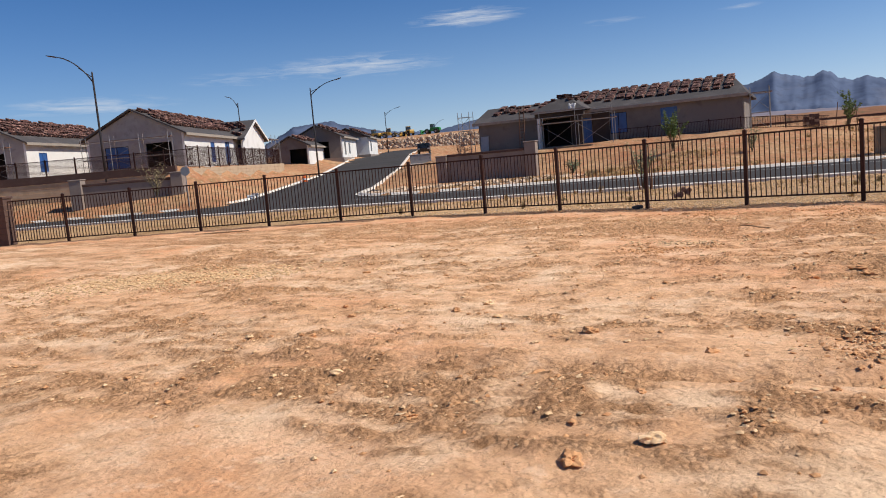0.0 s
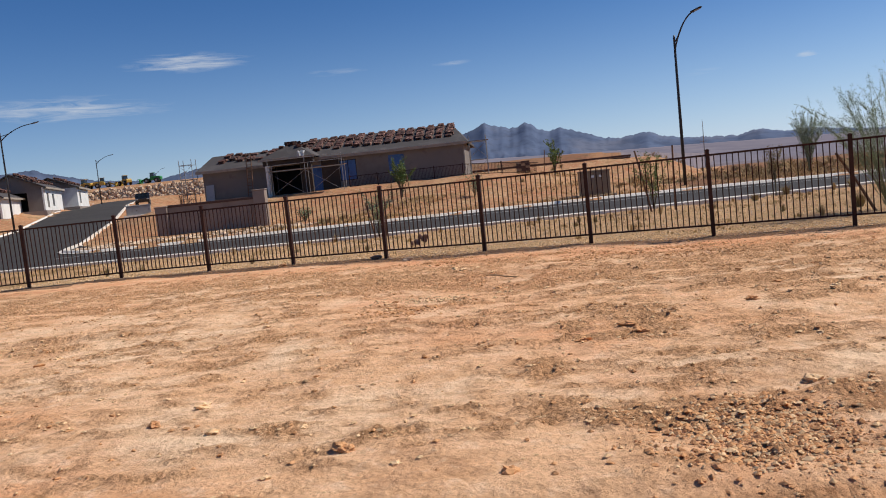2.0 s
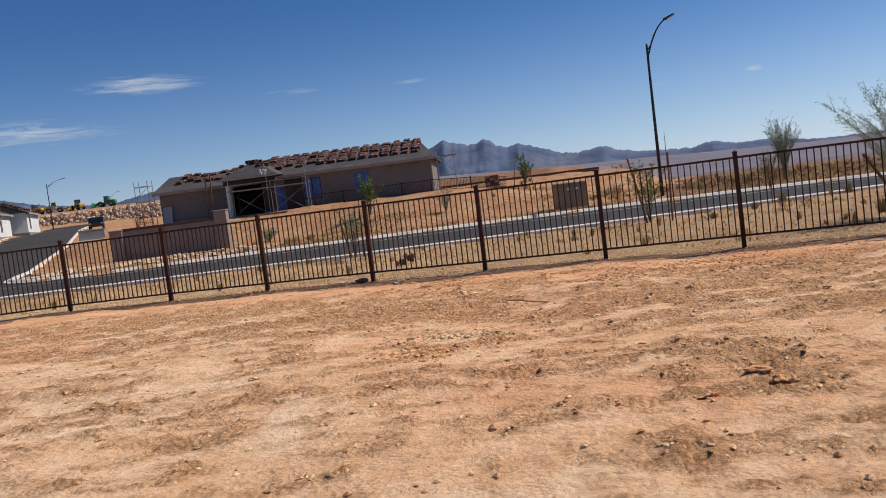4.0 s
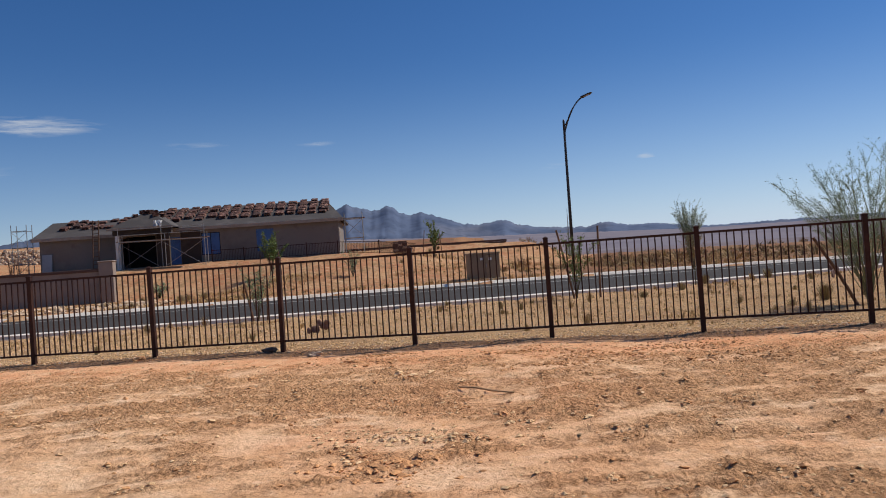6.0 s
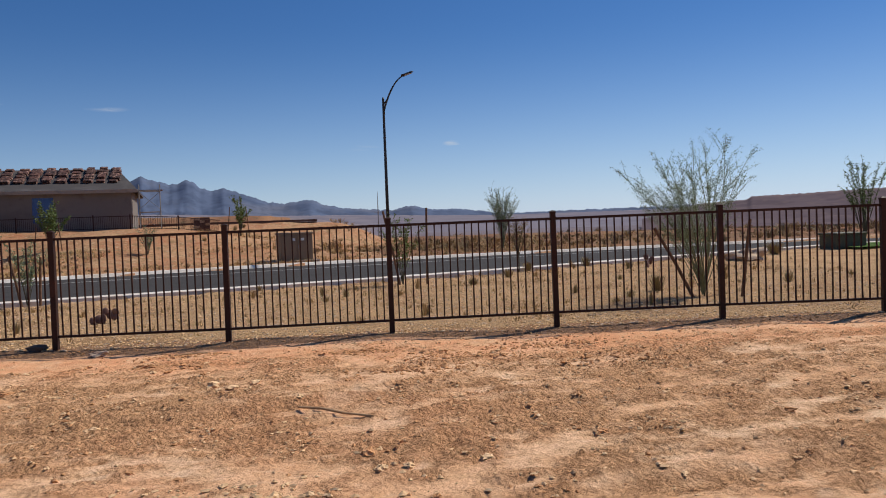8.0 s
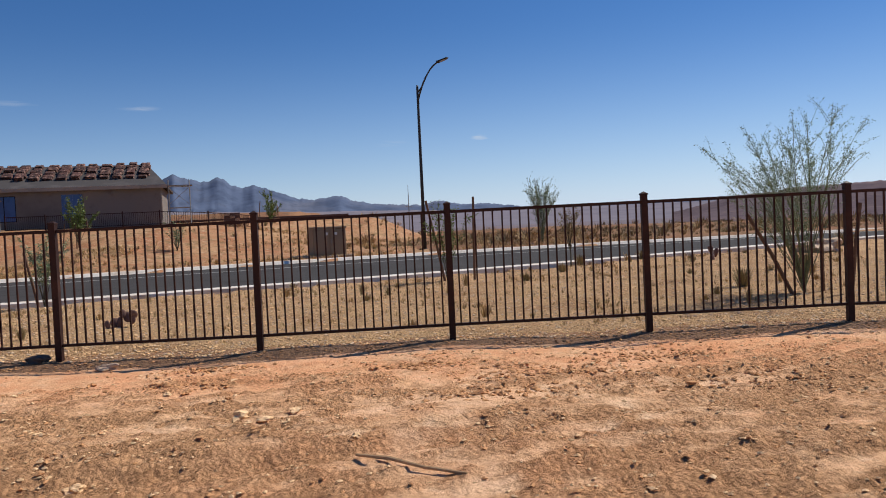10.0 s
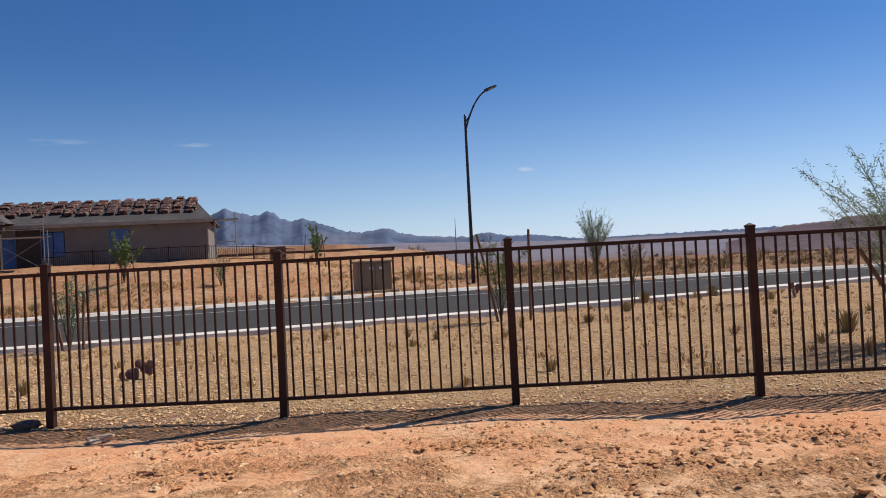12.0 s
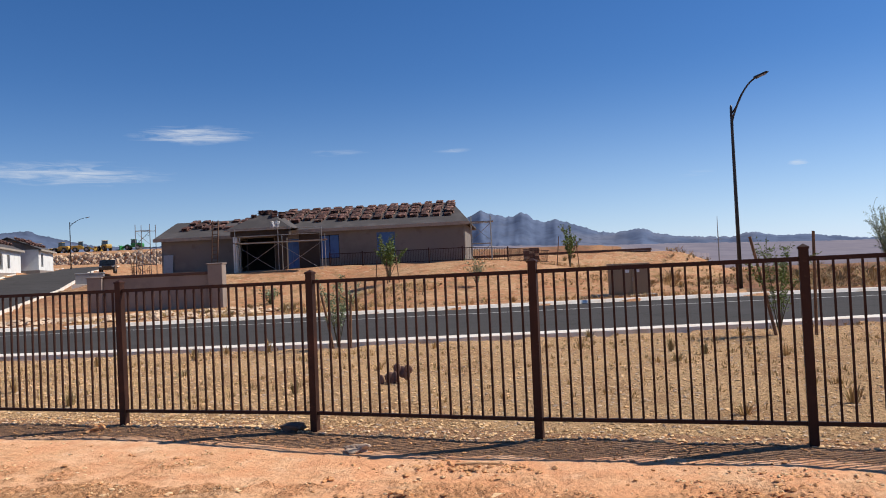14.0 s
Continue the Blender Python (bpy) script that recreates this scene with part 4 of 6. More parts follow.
def scaffold(m, bays, bay, lifts, lift, deep, label, planks=True):
    sc = thing("scaffold", m, label, "scaffold")
    for i in range(bays + 1):
        for y in (0, deep):
            part("upright", tube_bm([(i * bay, y, -0.05), (i * bay, y, lifts * lift + 0.5)], [0.03, 0.03], 6), STEEL, sc)
    for k in range(1, lifts + 1):
        for y in (0, deep):
            part("ledger", tube_bm([(0, y, k * lift), (bays * bay, y, k * lift)], [0.025, 0.025], 6), STEEL, sc)
        for i in range(bays + 1):
            part("transom", tube_bm([(i * bay, 0, k * lift - 0.03), (i * bay, deep, k * lift - 0.03)], [0.022, 0.022], 5), STEEL, sc)
    for i in range(bays):
        for k in range(lifts):
            a, b = (i * bay, k * lift + 0.2), ((i + 1) * bay, (k + 1) * lift - 0.1)
            part("cross_brace", tube_bm([(a[0], -0.03, a[1]), (b[0], -0.03, b[1])], [0.016, 0.016], 5), STEEL, sc)
            part("cross_brace", tube_bm([(b[0], 0.03, a[1]), (a[0], 0.03, b[1])], [0.016, 0.016], 5), STEEL, sc)
    if planks:
        for j in range(3):
            part("plank", box_bm((-0.2, 0.06 + j * (deep - 0.1) / 3, lifts * lift + 0.03), (bays * bay + 0.2, 0.04 + (j + 1) * (deep - 0.1) / 3, lifts * lift + 0.075)), WOOD, sc)
    return sc


# the long house across the road: x runs from its one end to the other along the front
A_M = Matrix.Translation((-39.25, 41.95, 2.0)) @ pose(0, 0, 0, 0, 0, 14.8)
house = thing("house", A_M, "long single-storey house with grey scratch-coat walls, roof not yet tiled", "house", "houses under construction")
EAVE = 2.95
house_block(house, 14.6, 9.6, EAVE, 1.75, at=(9.0, 0), hip=1.6, front=[(3.55, 5.05, 0.7, 2.5, "film"), (7.95, 9.35, 0.7, 2.5, "film"), (0.9, 1.9, 0.1, 2.3, "film")])
house_block(house, 9.5, 8.0, EAVE - 0.15, 1.35, at=(-0.3, 0.6), front=[(6.4, 9.1, 0.05, 2.55, "dark")])
lay_stacks(A_M, 14.6, 9.6, EAVE, 1.75, (9.0, 0), 15, 7, 3, x0=0.4, x1=13.4, skip=0.07, low=1.2, tall=(0.55, 0.95))
lay_stacks(A_M, 9.2, 8.0, EAVE - 0.15, 1.35, (0, 0.6), 7, 5, 4, x0=1.1, x1=6.4, skip=0.22, low=1.3, tall=(0.5, 0.85))
# the porch that stands forward between the two blocks
for px in (6.6, 10.4):
    part("porch_column", box_bm((px - 0.14, -2.0, -0.6), (px + 0.14, -1.62, 2.6)), WRAP if px < 7 else DARK_PANEL, house)
part("porch_beam", box_bm((6.3, -2.05, 2.6), (10.75, -1.5, 3.1)), DARK_PANEL, house)
bm = bmesh.new()
pv = [bm.verts.new(p) for p in ((6.0, -2.4, 3.1), (11.0, -2.4, 3.1), (11.0, 3.6, 3.1), (6.0, 3.6, 3.1), (8.0, -0.6, 4.25), (9.1, -0.6, 4.25), (9.1, 3.6, 4.25), (8.0, 3.6, 4.25))]
for f in ((0, 1, 5, 4), (1, 2, 6, 5), (3, 0, 4, 7), (4, 5, 6, 7), (3, 2, 1, 0), (2, 3, 7, 6)):
    bm.faces.new([pv[i] for i in f])
porch_roof = part("porch_roof", bm, FELT, house, "hipped felt roof over the entry")
part("fascia", box_bm((5.98, -2.44, 2.98), (11.02, -2.405, 3.16)), FASCIA, porch_roof)
for k, (sx, sy, sz) in enumerate(((8.2, -0.3, 4.3), (9.0, 0.3, 4.3), (8.5, 1.3, 4.3), (7.9, 0.9, 4.27), (9.2, 1.6, 4.27), (8.75, -0.35, 4.3), (8.35, 0.5, 4.28), (7.45, 0.2, 3.98), (9.6, 0.2, 4.0), (7.7, -0.75, 3.98), (9.3, -0.8, 3.98))):
    tile_bundle(A_M @ pose(sx, sy, sz, 0, 0, 12 * k), k, "brown clay tile bundle resting on the entry roof")
# Thin dark brown panels cover the wall on both sides of the entry.
for lo, hi in ((9.05, 9.86), (10.94, 12.5)):
    part("wall_panel", box_bm((lo, -0.02, 0.0), (hi, -0.004, 2.8)), DARK_PANEL, house, "thin dark brown panel by the entry")
part("side_panel", box_bm((6.6, 0.575, 0.0), (6.68, 0.596, 2.6)), DARK_PANEL, house, "thin dark brown panel by the entry")
entry = scaffold(A_M @ pose(7.2, -3.6, -0.35), 2, 3.2, 1, 2.35, 0.95, "tube scaffold with cross braces before the entry")
for rz in (2.85, 3.3):
    part("guard_rail", tube_bm([(0, 0, rz), (6.4, 0, rz)], [0.022, 0.022], 6), STEEL, entry)
for rx in (0, 3.2, 6.4):
    part("rail_post", tube_bm([(rx, 0.0, 2.8), (rx, 0.0, 3.4)], [0.025, 0.025], 6), STEEL, entry)
scaffold(A_M @ pose(24.1, 0.4, -0.3), 1, 1.5, 2, 1.6, 1.2, "small tube scaffold at the house's end")
scaffold(A_M @ pose(-2.6, 1.0, -0.4), 1, 1.2, 3, 1.35, 1.0, "tube scaffold behind the house's corner", planks=False)
board = part("door_panel", box_bm((0, -0.025, 0), (0.78, 0.025, 1.6)), SIGN_BACK)
board.matrix_basis = A_M @ pose(-0.1, 0.3, -0.02, -8, 0, 0)
tagged(board, "grey door panel leaning on the house wall", "door panel")
rebar = thing("rebar_frame", A_M @ pose(-2.2, -0.9, -0.3), "rusty tangle of reinforcing rods standing by the house", "rebar")
rr = random.Random(77)
for k in range(22):
    rx, ry = rr.uniform(0, 1.5), rr.uniform(0, 0.5)
    part("rod", tube_bm([(rx, ry, -0.1), (rx + rr.uniform(-0.25, 0.25), ry, rr.uniform(0.9, 2.0))], [0.016, 0.014], 5), WOOD, rebar)
for k in range(6):
    part("tie", tube_bm([(-0.1, 0.25, 0.2 + 0.22 * k), (1.6, rr.uniform(0.1, 0.4), 0.2 + 0.22 * k + rr.uniform(-0.15, 0.15))], [0.014, 0.014], 5), WOOD, rebar)
ladder = thing("ladder", A_M @ pose(4.15, -0.55, -0.2, -8, 0, 0), "wooden ladder leaning on the eave", "ladder")
for lx in (0, 0.45):
    part("stile", box_bm((lx - 0.03, -0.04, -0.2), (lx + 0.03, 0.04, 4.3)), WOOD, ladder)
for k in range(13):
    part("rung", box_bm((0.03, -0.02, 0.1 + k * 0.31), (0.42, 0.02, 0.14 + k * 0.31)), WOOD, ladder)


bm = bmesh.new()
for i in range(7):
    for j in range(5):
        bm.verts.new((i * 0.11, 0.07 * math.sin(i * 1.7 + j), j * 0.13 + 0.03 * math.sin(i * 2.3)))
bm.verts.ensure_lookup_table()
for i in range(6):
    for j in range(4):
        bm.faces.new([bm.verts[k] for k in (i * 5 + j, i * 5 + j + 1, (i + 1) * 5 + j + 1, (i + 1) * 5 + j)])
bmesh.ops.solidify(bm, geom=list(bm.faces), thickness=0.01)
sheet = part("plastic_sheet", bm, SIGN_WHITE)
sheet.matrix_basis = A_M @ pose(9.6, -2.75, 3.12, -25, 0, 0)
tagged(sheet, "crumpled white plastic sheet on the scaffold", "plastic sheet")


# dark picket fence before the long house
def far_fence(points, height, label, pitch=0.12, level=None):
    run = thing("metal_fence", Matrix.Identity(4), label, "fence")
    bm = box_bm((-0.011, -0.011, 0.1), (0.011, 0.011, height - 0.02))
    bar = bpy.data.meshes.new("picket")
    bm.to_mesh(bar)
    bm.free()
    bar.materials.append(IRON)
    for (x0, y0), (x1, y1) in zip(points, points[1:]):
        d = math.hypot(x1 - x0, y1 - y0)
        a = math.degrees(math.atan2(y1 - y0, x1 - x0))
        z0, z1 = (ground_z(x0, y0), ground_z(x1, y1)) if level is None else (level, level)
        m = pose(x0, y0, z0, 0, -math.degrees(math.atan2(z1 - z0, d)), a)
        part("rail", box_bm((0, -0.02, height - 0.05), (d, 0.02, height)), IRON, run).matrix_basis = m
        part("rail", box_bm((0, -0.02, 0.1), (d, 0.02, 0.14)), IRON, run).matrix_basis = m
        for k in range(1, int(d / pitch)):
            shared("picket", bar, run, m @ Matrix.Translation((k * pitch, 0, 0)))
        part("post", box_bm((-0.04, -0.04, -0.3), (0.04, 0.04, height + 0.1)), IRON, run).matrix_basis = pose(x0, y0, z0, 0, 0, a)
    return run


far_fence([tuple((A_M @ Vector((13.8 + 2.44 * k, -2.2, 0)))[:2]) for k in range(5)] + [(-12.7, 46.5), (-10.6, 50.5)], 1.0, "low dark metal fence before the long house")


# ---------- houses up the slope on the other side of the street ----------
FAR_BUNDLES = []


def gable_house(x, y, z, deg, length, depth, eave, rise, label, front=(), left=(), right=(), mats=(STUCCO, STUCCO, WRAP), stacks=8, seed=1, gable=STUCCO, rows=4):
    m = Matrix.Translation((x, y, z)) @ pose(0, 0, 0, 0, 0, deg)
    h = thing("house", m, label, "house", "houses under construction")
    house_block(h, length, depth, eave, rise, front=front, left=left, right=right, mats=mats, gable=gable)
    lay_stacks(m, length, depth, eave, rise, (0, 0), stacks, rows, seed, skip=0.06, low=0.9, tall=(0.8, 1.35), joined=FAR_BUNDLES)
    return m, h


# each stands gable-end to the lot, its lit long wall along the street
m2, h2 = gable_house(-57.1, 21.4, 3.0, 128, 24.0, 9.0, 3.2, 2.3, "house with grey gable, white-wrapped wall and stacked roof tiles",
                     front=[(7.0, 8.2, 0.5, 2.5, "film"), (11.5, 13.0, 0.3, 2.6, "film"), (16.0, 17.2, 0.8, 2.4, "film")],
                     left=[(1.2, 3.6, 0.1, 2.5, "dark"), (5.2, 7.4, 0.4, 2.4, "film")], mats=(WRAP, SHEATH, WRAP), stacks=30, seed=11, gable=SHEATH, rows=5)
m1, h1 = gable_house(-67.6, 11.9, 3.2, 128, 20.0, 10.0, 3.3, 2.5, "house with grey gable end and pale wrapped side wall",
                     front=[(2.0, 3.4, 0.6, 2.4, "film")], left=[(2.0, 4.4, 0.1, 2.5, "dark"), (6.0, 8.0, 0.3, 2.4, "film")], mats=(WRAP, SHEATH, WRAP), stacks=25, seed=12, gable=SHEATH, rows=5)
# a lit cross gable over the far end of the nearer house
bm = bmesh.new()
add_prism(bm, [(14.9, 3.0), (23.9, 3.0), (19.4, 5.0)], -0.9, -0.7, Matrix.Identity(4))
part("cross_gable", bm, WRAP, h2, "white-wrapped gable")
part("cross_gable_wall", box_bm((15.0, -0.9, 0.0), (23.8, -0.7, 3.0)), WRAP, h2)
for sgn in (-1, 1):
    bm = bmesh.new()
    add_prism(bm, [(19.4, 5.02), (19.4 + sgn * 5.0, 2.8), (19.4 + sgn * 5.0, 2.98), (19.4, 5.22)], -1.3, 4.4, Matrix.Identity(4))
    bmesh.ops.recalc_face_normals(bm, faces=list(bm.faces))
    slab = part("cross_roof", bm, FELT, h2, "dark roofing felt")
    bm = bmesh.new()
    add_prism(bm, [(19.4, 4.98), (19.4 + sgn * 5.0, 2.74), (19.4 + sgn * 5.0, 3.0), (19.4, 5.24)], -1.36, -1.31, Matrix.Identity(4))
    bmesh.ops.recalc_face_normals(bm, faces=list(bm.faces))
    part("barge_board", bm, WRAP, slab)
rs = random.Random(13)
for k in range(26):
    u, v = rs.uniform(0.5, 4.4), rs.uniform(-0.6, 3.6)
    FAR_BUNDLES.append((STACKS[k % 4], m2 @ pose(19.4 - u, v, 5.22 - u * 0.448 + 0.02, 0, -24, rs.uniform(80, 100))))
scaffold(m2 @ pose(24.6, -1.6, -0.3), 2, 1.9, 2, 1.7, 1.2, "pale tube scaffold beyond the white gable")
gable_house(-75.8, 51.5, 2.8, 128, 11.0, 4.8, 2.6, 1.25, "low garage house with a dark open doorway", left=[(0.3, 2.6, 0.05, 2.15, "dark")], mats=(WRAP, STUCCO, WRAP), stacks=10, seed=14, rows=3)
gable_house(-79.8, 61.4, 3.5, 128, 14.0, 7.5, 3.1, 1.8, "half-built house with wrapped walls farther up the street", front=[(2.0, 3.4, 0.4, 2.4, "dark"), (6.0, 7.5, 0.6, 2.3, "dark")], left=[(2.0, 4.6, 0.05, 2.5, "dark")], mats=(WRAP, STUCCO, WRAP), stacks=8, seed=15)
gable_house(-88.0, 75.0, 3.9, 128, 12.0, 7.5, 2.9, 1.6, "pale half-built house at the end of the row", front=[(2.0, 3.6, 0.5, 2.3, "dark")], mats=(WRAP, WRAP, WRAP), stacks=6, seed=16)
verts, faces = [], []
for me, m in FAR_BUNDLES:
    k = len(verts)
    verts += [tuple(m @ v.co) for v in me.vertices]
    faces += [tuple(i + k for i in p.vertices) for p in me.polygons]
me = bpy.data.meshes.new("far_roof_tiles")
me.from_pydata(verts, [], faces)
me.materials.append(TILE)
tagged(new("far_roof_tiles", me), "brown clay tiles piled over the roofs across the street", "roof tiles", kind="stuff")
scaffold(m2 @ pose(-1.6, 0.5, -0.2, 0, 0, 90), 3, 2.6, 2, 1.5, 0.9, "tube scaffold across the grey gable")
scaffold(m1 @ pose(-1.6, 0.5, -0.2, 0, 0, 90), 3, 2.8, 2, 1.5, 0.9, "tube scaffold across the grey gable end")


def wall_run(name, p0, p1, z0, z1, base, thick, mat, courses, label, cap=None):
    """A wall between two places, laid in courses, with a cap."""
    d = math.hypot(p1[0] - p0[0], p1[1] - p0[1])
    m = pose(p0[0], p0[1], 0, 0, 0, math.degrees(math.atan2(p1[1] - p0[1], p1[0] - p0[0])))
    w = thing(name, m, label, "wall")
    for k in range(courses):
        bm = bmesh.new()
        lo0, hi0 = base + (z0 - base) * k / courses, base + (z0 - base) * (k + 1) / courses - 0.015
        lo1, hi1 = base + (z1 - base) * k / courses, base + (z1 - base) * (k + 1) / courses - 0.015
        vs = add_box(bm, (0, -thick / 2, 0), (d, thick / 2, 1))
        for v in vs:
            left = v.co.x < d / 2
            v.co.z = (hi0 if left else hi1) if v.co.z > 0.5 else (lo0 if left else lo1)
            v.co.y += (courses - k) * 0.0 - 0.008 * (k % 2)
        part("course", bm, mat, w)
    if cap:
        bm = bmesh.new()
        for v in add_box(bm, (-0.05, -thick / 2 - 0.06, 0), (d + 0.05, thick / 2 + 0.06, 1)):
            v.co.z = (z0 if v.co.x < d / 2 else z1) + (cap[1] if v.co.z > 0.5 else 0.0)
        part("cap", bm, cap[0], w)
    return w


wall_run("retaining_wall", (-66.0, 0.5), (-48.7, 15.2), 2.5, 2.45, 0.5, 0.3, TAN_BLOCK, 6, "tan block retaining wall with a dark brown top", (BROWN_WALL, 0.6))
wall_run("retaining_wall", (-48.5, 15.6), (-64.9, 38.3), 2.75, 2.95, 0.4, 0.3, TAN_BLOCK, 8, "tan split-block retaining wall along the side street")
far_fence([(-49.2 - 2.35 * k * 0.585, 16.6 + 2.35 * k * 0.81) for k in range(12)], 1.75, "dark metal fence on top of the tan wall", 0.11, level=2.78)
far_fence([(-62.5 + 2.4 * k * 0.76, 6.6 + 2.4 * k * 0.65) for k in range(8)], 1.4, "dark metal fence above the brown wall", 0.08, level=2.95)


def monument(p0, p1, z0, z1, base, label, ends):
    """A low stucco entry wall between two square pillars."""
    d = math.hypot(p1[0] - p0[0], p1[1] - p0[1])
    mon = thing("entry_wall", pose(p0[0], p0[1], 0, 0, 0, math.degrees(math.atan2(p1[1] - p0[1], p1[0] - p0[0]))), label, "wall")
    part("panel", box_bm((0.4, -0.15, base - 0.5), (d - 0.4, 0.15, z0 - 0.12)), MONUMENT, mon)
    part("cap", box_bm((0.4, -0.22, z0 - 0.12), (d - 0.4, 0.22, z0 + 0.06)), BROWN_WALL, mon, "dark brown wall cap", bevel=0.02)
    for x, top in ((0.0, ends[0]), (d, ends[1])):
        pil = part("pillar", box_bm((x - 0.43, -0.43, base - 0.6), (x + 0.43, 0.43, top)), MONUMENT, mon, bevel=0.02)
        part("pillar_cap", box_bm((x - 0.48, -0.48, top), (x + 0.48, 0.48, top + 0.09)), MONUMENT, pil, bevel=0.03)
    return mon


monument((-33.3, 29.1), (-26.6, 31.55), 1.97, 1.97, 0.2, "brown stucco entry wall with square pillars at the street corner", (1.9, 2.42))
monument((-51.5, 8.7), (-45.9, 13.6), 2.1, 2.1, 0.9, "stucco entry wall with two square pillars below the houses", (2.45, 2.42))

# stop sign seen from behind
sign = thing("road_sign", pose(-42.2, 12.0, ground_z(-42.2, 12.6), 0, 0, 40), "octagonal road sign on a thin post, seen from behind", "road sign")
part("post", tube_bm([(0, 0, -0.3), (0, 0, 2.6)], [0.03, 0.03], 8), STEEL, sign)
bm = bmesh.new()
add_prism(bm, [(0.34 * math.cos(math.pi / 8 + k * math.pi / 4), 2.3 + 0.34 * math.sin(math.pi / 8 + k * math.pi / 4)) for k in range(8)], -0.045, -0.035)
part("plate", bm, SIGN_BACK, sign)
for k, (sx, sy) in enumerate(((-43.6, 18.6), (-42.4, 17.3))):
    board = thing("yard_sign", pose(sx, sy, ground_z(sx, sy), 0, 0, 25 + 30 * k), "small white board on two stakes beside the street", "sign", "small boards by the street")
    for px in (-0.22, 0.22):
        part("stake", box_bm((px - 0.02, -0.02, -0.1), (px + 0.02, 0.02, 0.75)), WOOD, board)
    part("board", box_bm((-0.3, -0.035, 0.25), (0.3, -0.022, 0.7)), SIGN_WHITE, board)
    part("bar", box_bm((-0.22, -0.043, 0.52), (0.22, -0.037, 0.58)), BLUE, board)
    part("bar", box_bm((-0.22, -0.043, 0.38), (0.12, -0.037, 0.43)), BLUE, board)
barrel = thing("traffic_barrel", pose(-55.4, 33.4, ground_z(-55.4, 33.4)), "orange plastic traffic barrel by the kerb", "traffic barrel")
part("drum", tube_bm([(0, 0, 0), (0, 0, 0.06), (0, 0, 0.5), (0, 0, 0.95), (0, 0, 1.0)], [0.32, 0.29, 0.26, 0.22, 0.1], 14), ORANGE_PLASTIC, barrel)
part("band", tube_bm([(0, 0, 0.55), (0, 0, 0.7)], [0.265, 0.255], 14), SIGN_WHITE, barrel)


# ---------- rock bank, machines and truck far up the street ----------
bank = []
rnd = random.Random(5)
bx0, bx1 = Vector((-160.0, 114.0)), Vector((-96.0, 140.0))
bw = (bx1 - bx0).normalized()
bn = Vector((bw.y, -bw.x))
bm = bmesh.new()
add_prism(bm, [(-1.0, 1.0), (4.0, 3.2), (6.5, 8.4), (30, 10.0), (60, 10.4), (60, 1.0)], 0, (bx1 - bx0).length,
          Matrix(((-bn.x, bw.x, 0, bx0.x), (-bn.y, bw.y, 0, bx0.y), (0, 0, 1, 0), (0, 0, 0, 1))))
bmesh.ops.recalc_face_normals(bm, faces=list(bm.faces))
tagged(part("terrace", bm, ORANGE), "raised earth terrace behind the rock bank", "terrace", kind="structure")
stone_a = stone_mesh("bank_stone", PALE_STONE, 3, 0.8)
verts, faces = [], []
sv = np.array([v.co[:] for v in stone_a.vertices])
sf = [tuple(p.vertices) for p in stone_a.polygons]
for k in range(1500):
    t, u = rnd.random(), rnd.random()
    c = bx0 + bw * t * (bx1 - bx0).length - bn * (4.0 + 2.5 * u)
    r = rnd.uniform(0.3, 0.65)
    rot = np.array(Euler((rnd.uniform(0, 6), rnd.uniform(0, 6), rnd.uniform(0, 6))).to_matrix())
    faces += [tuple(i + len(verts) for i in f) for f in sf]
    verts += ((sv * r) @ rot.T + np.array((c.x, c.y, 3.1 + 5.3 * u))).tolist()
me = bpy.data.meshes.new("rock_bank")
me.from_pydata(verts, [], faces)
me.materials.append(PALE_STONE)
tagged(new("rock_bank", me), "bank of pale stacked boulders", "rock bank", kind="stuff")


def wheel(parent, x, y, r, w):
    tyre = part("wheel", tube_bm([(x, y - w / 2, r), (x, y - w / 2 + 0.08, r), (x, y + w / 2 - 0.08, r), (x, y + w / 2, r)], [r * 0.85, r, r, r * 0.85], 18), RUBBER, parent)
    part("rim", tube_bm([(x, y - w / 2 - 0.02, r), (x, y + w / 2 + 0.02, r)], [r * 0.5, r * 0.5], 12), STEEL, tyre)


def wheel_loader(x, y, z, deg, paint, label):
    ld = thing("wheel_loader", pose(x, y, z, 0, 0, deg) @ Matrix.Scale(0.8, 4), label, "construction machine", "parked construction machines")
    bm = bmesh.new()
    add_prism(bm, [(-3.4, 0.9), (0.2, 0.9), (0.2, 1.9), (-0.6, 2.2), (-3.2, 2.1), (-3.5, 1.6)], -0.9, 0.9)
    part("engine_body", bm, paint, ld, bevel=0.06)
    part("front_frame", box_bm((0.2, -0.6, 0.8), (2.2, 0.6, 1.5)), paint, ld, bevel=0.05)
    bm = bmesh.new()
    add_prism(bm, [(-1.2, 2.1), (0.25, 1.9), (0.1, 3.3), (-1.1, 3.3)], -0.7, 0.7)
    cab = part("cab", bm, GLASS_DARK, ld, "glazed cab")
    part("cab_roof", box_bm((-1.3, -0.8, 3.3), (0.25, 0.8, 3.42)), paint, cab)
    for yy in (-0.5, 0.5):
        bm = bmesh.new()
        add_prism(bm, [(1.2, 1.4), (1.5, 1.9), (3.0, 1.2), (3.8, 0.5), (3.5, 0.35), (2.7, 0.9)], yy - 0.1, yy + 0.1)
        part("lift_arm", bm, paint, ld)
    bm = bmesh.new()
    add_prism(bm, [(3.5, 0.2), (5.0, 0.1), (5.0, 0.2), (3.75, 0.35), (3.75, 1.3), (4.2, 1.5), (4.15, 1.6), (3.5, 1.4)], -1.4, 1.4)
    part("bucket", bm, paint, ld)
    for wx in (-2.1, 1.3):
        for wy in (-1.05, 1.05):
            wheel(ld, wx, wy, 0.8, 0.6)
    return ld


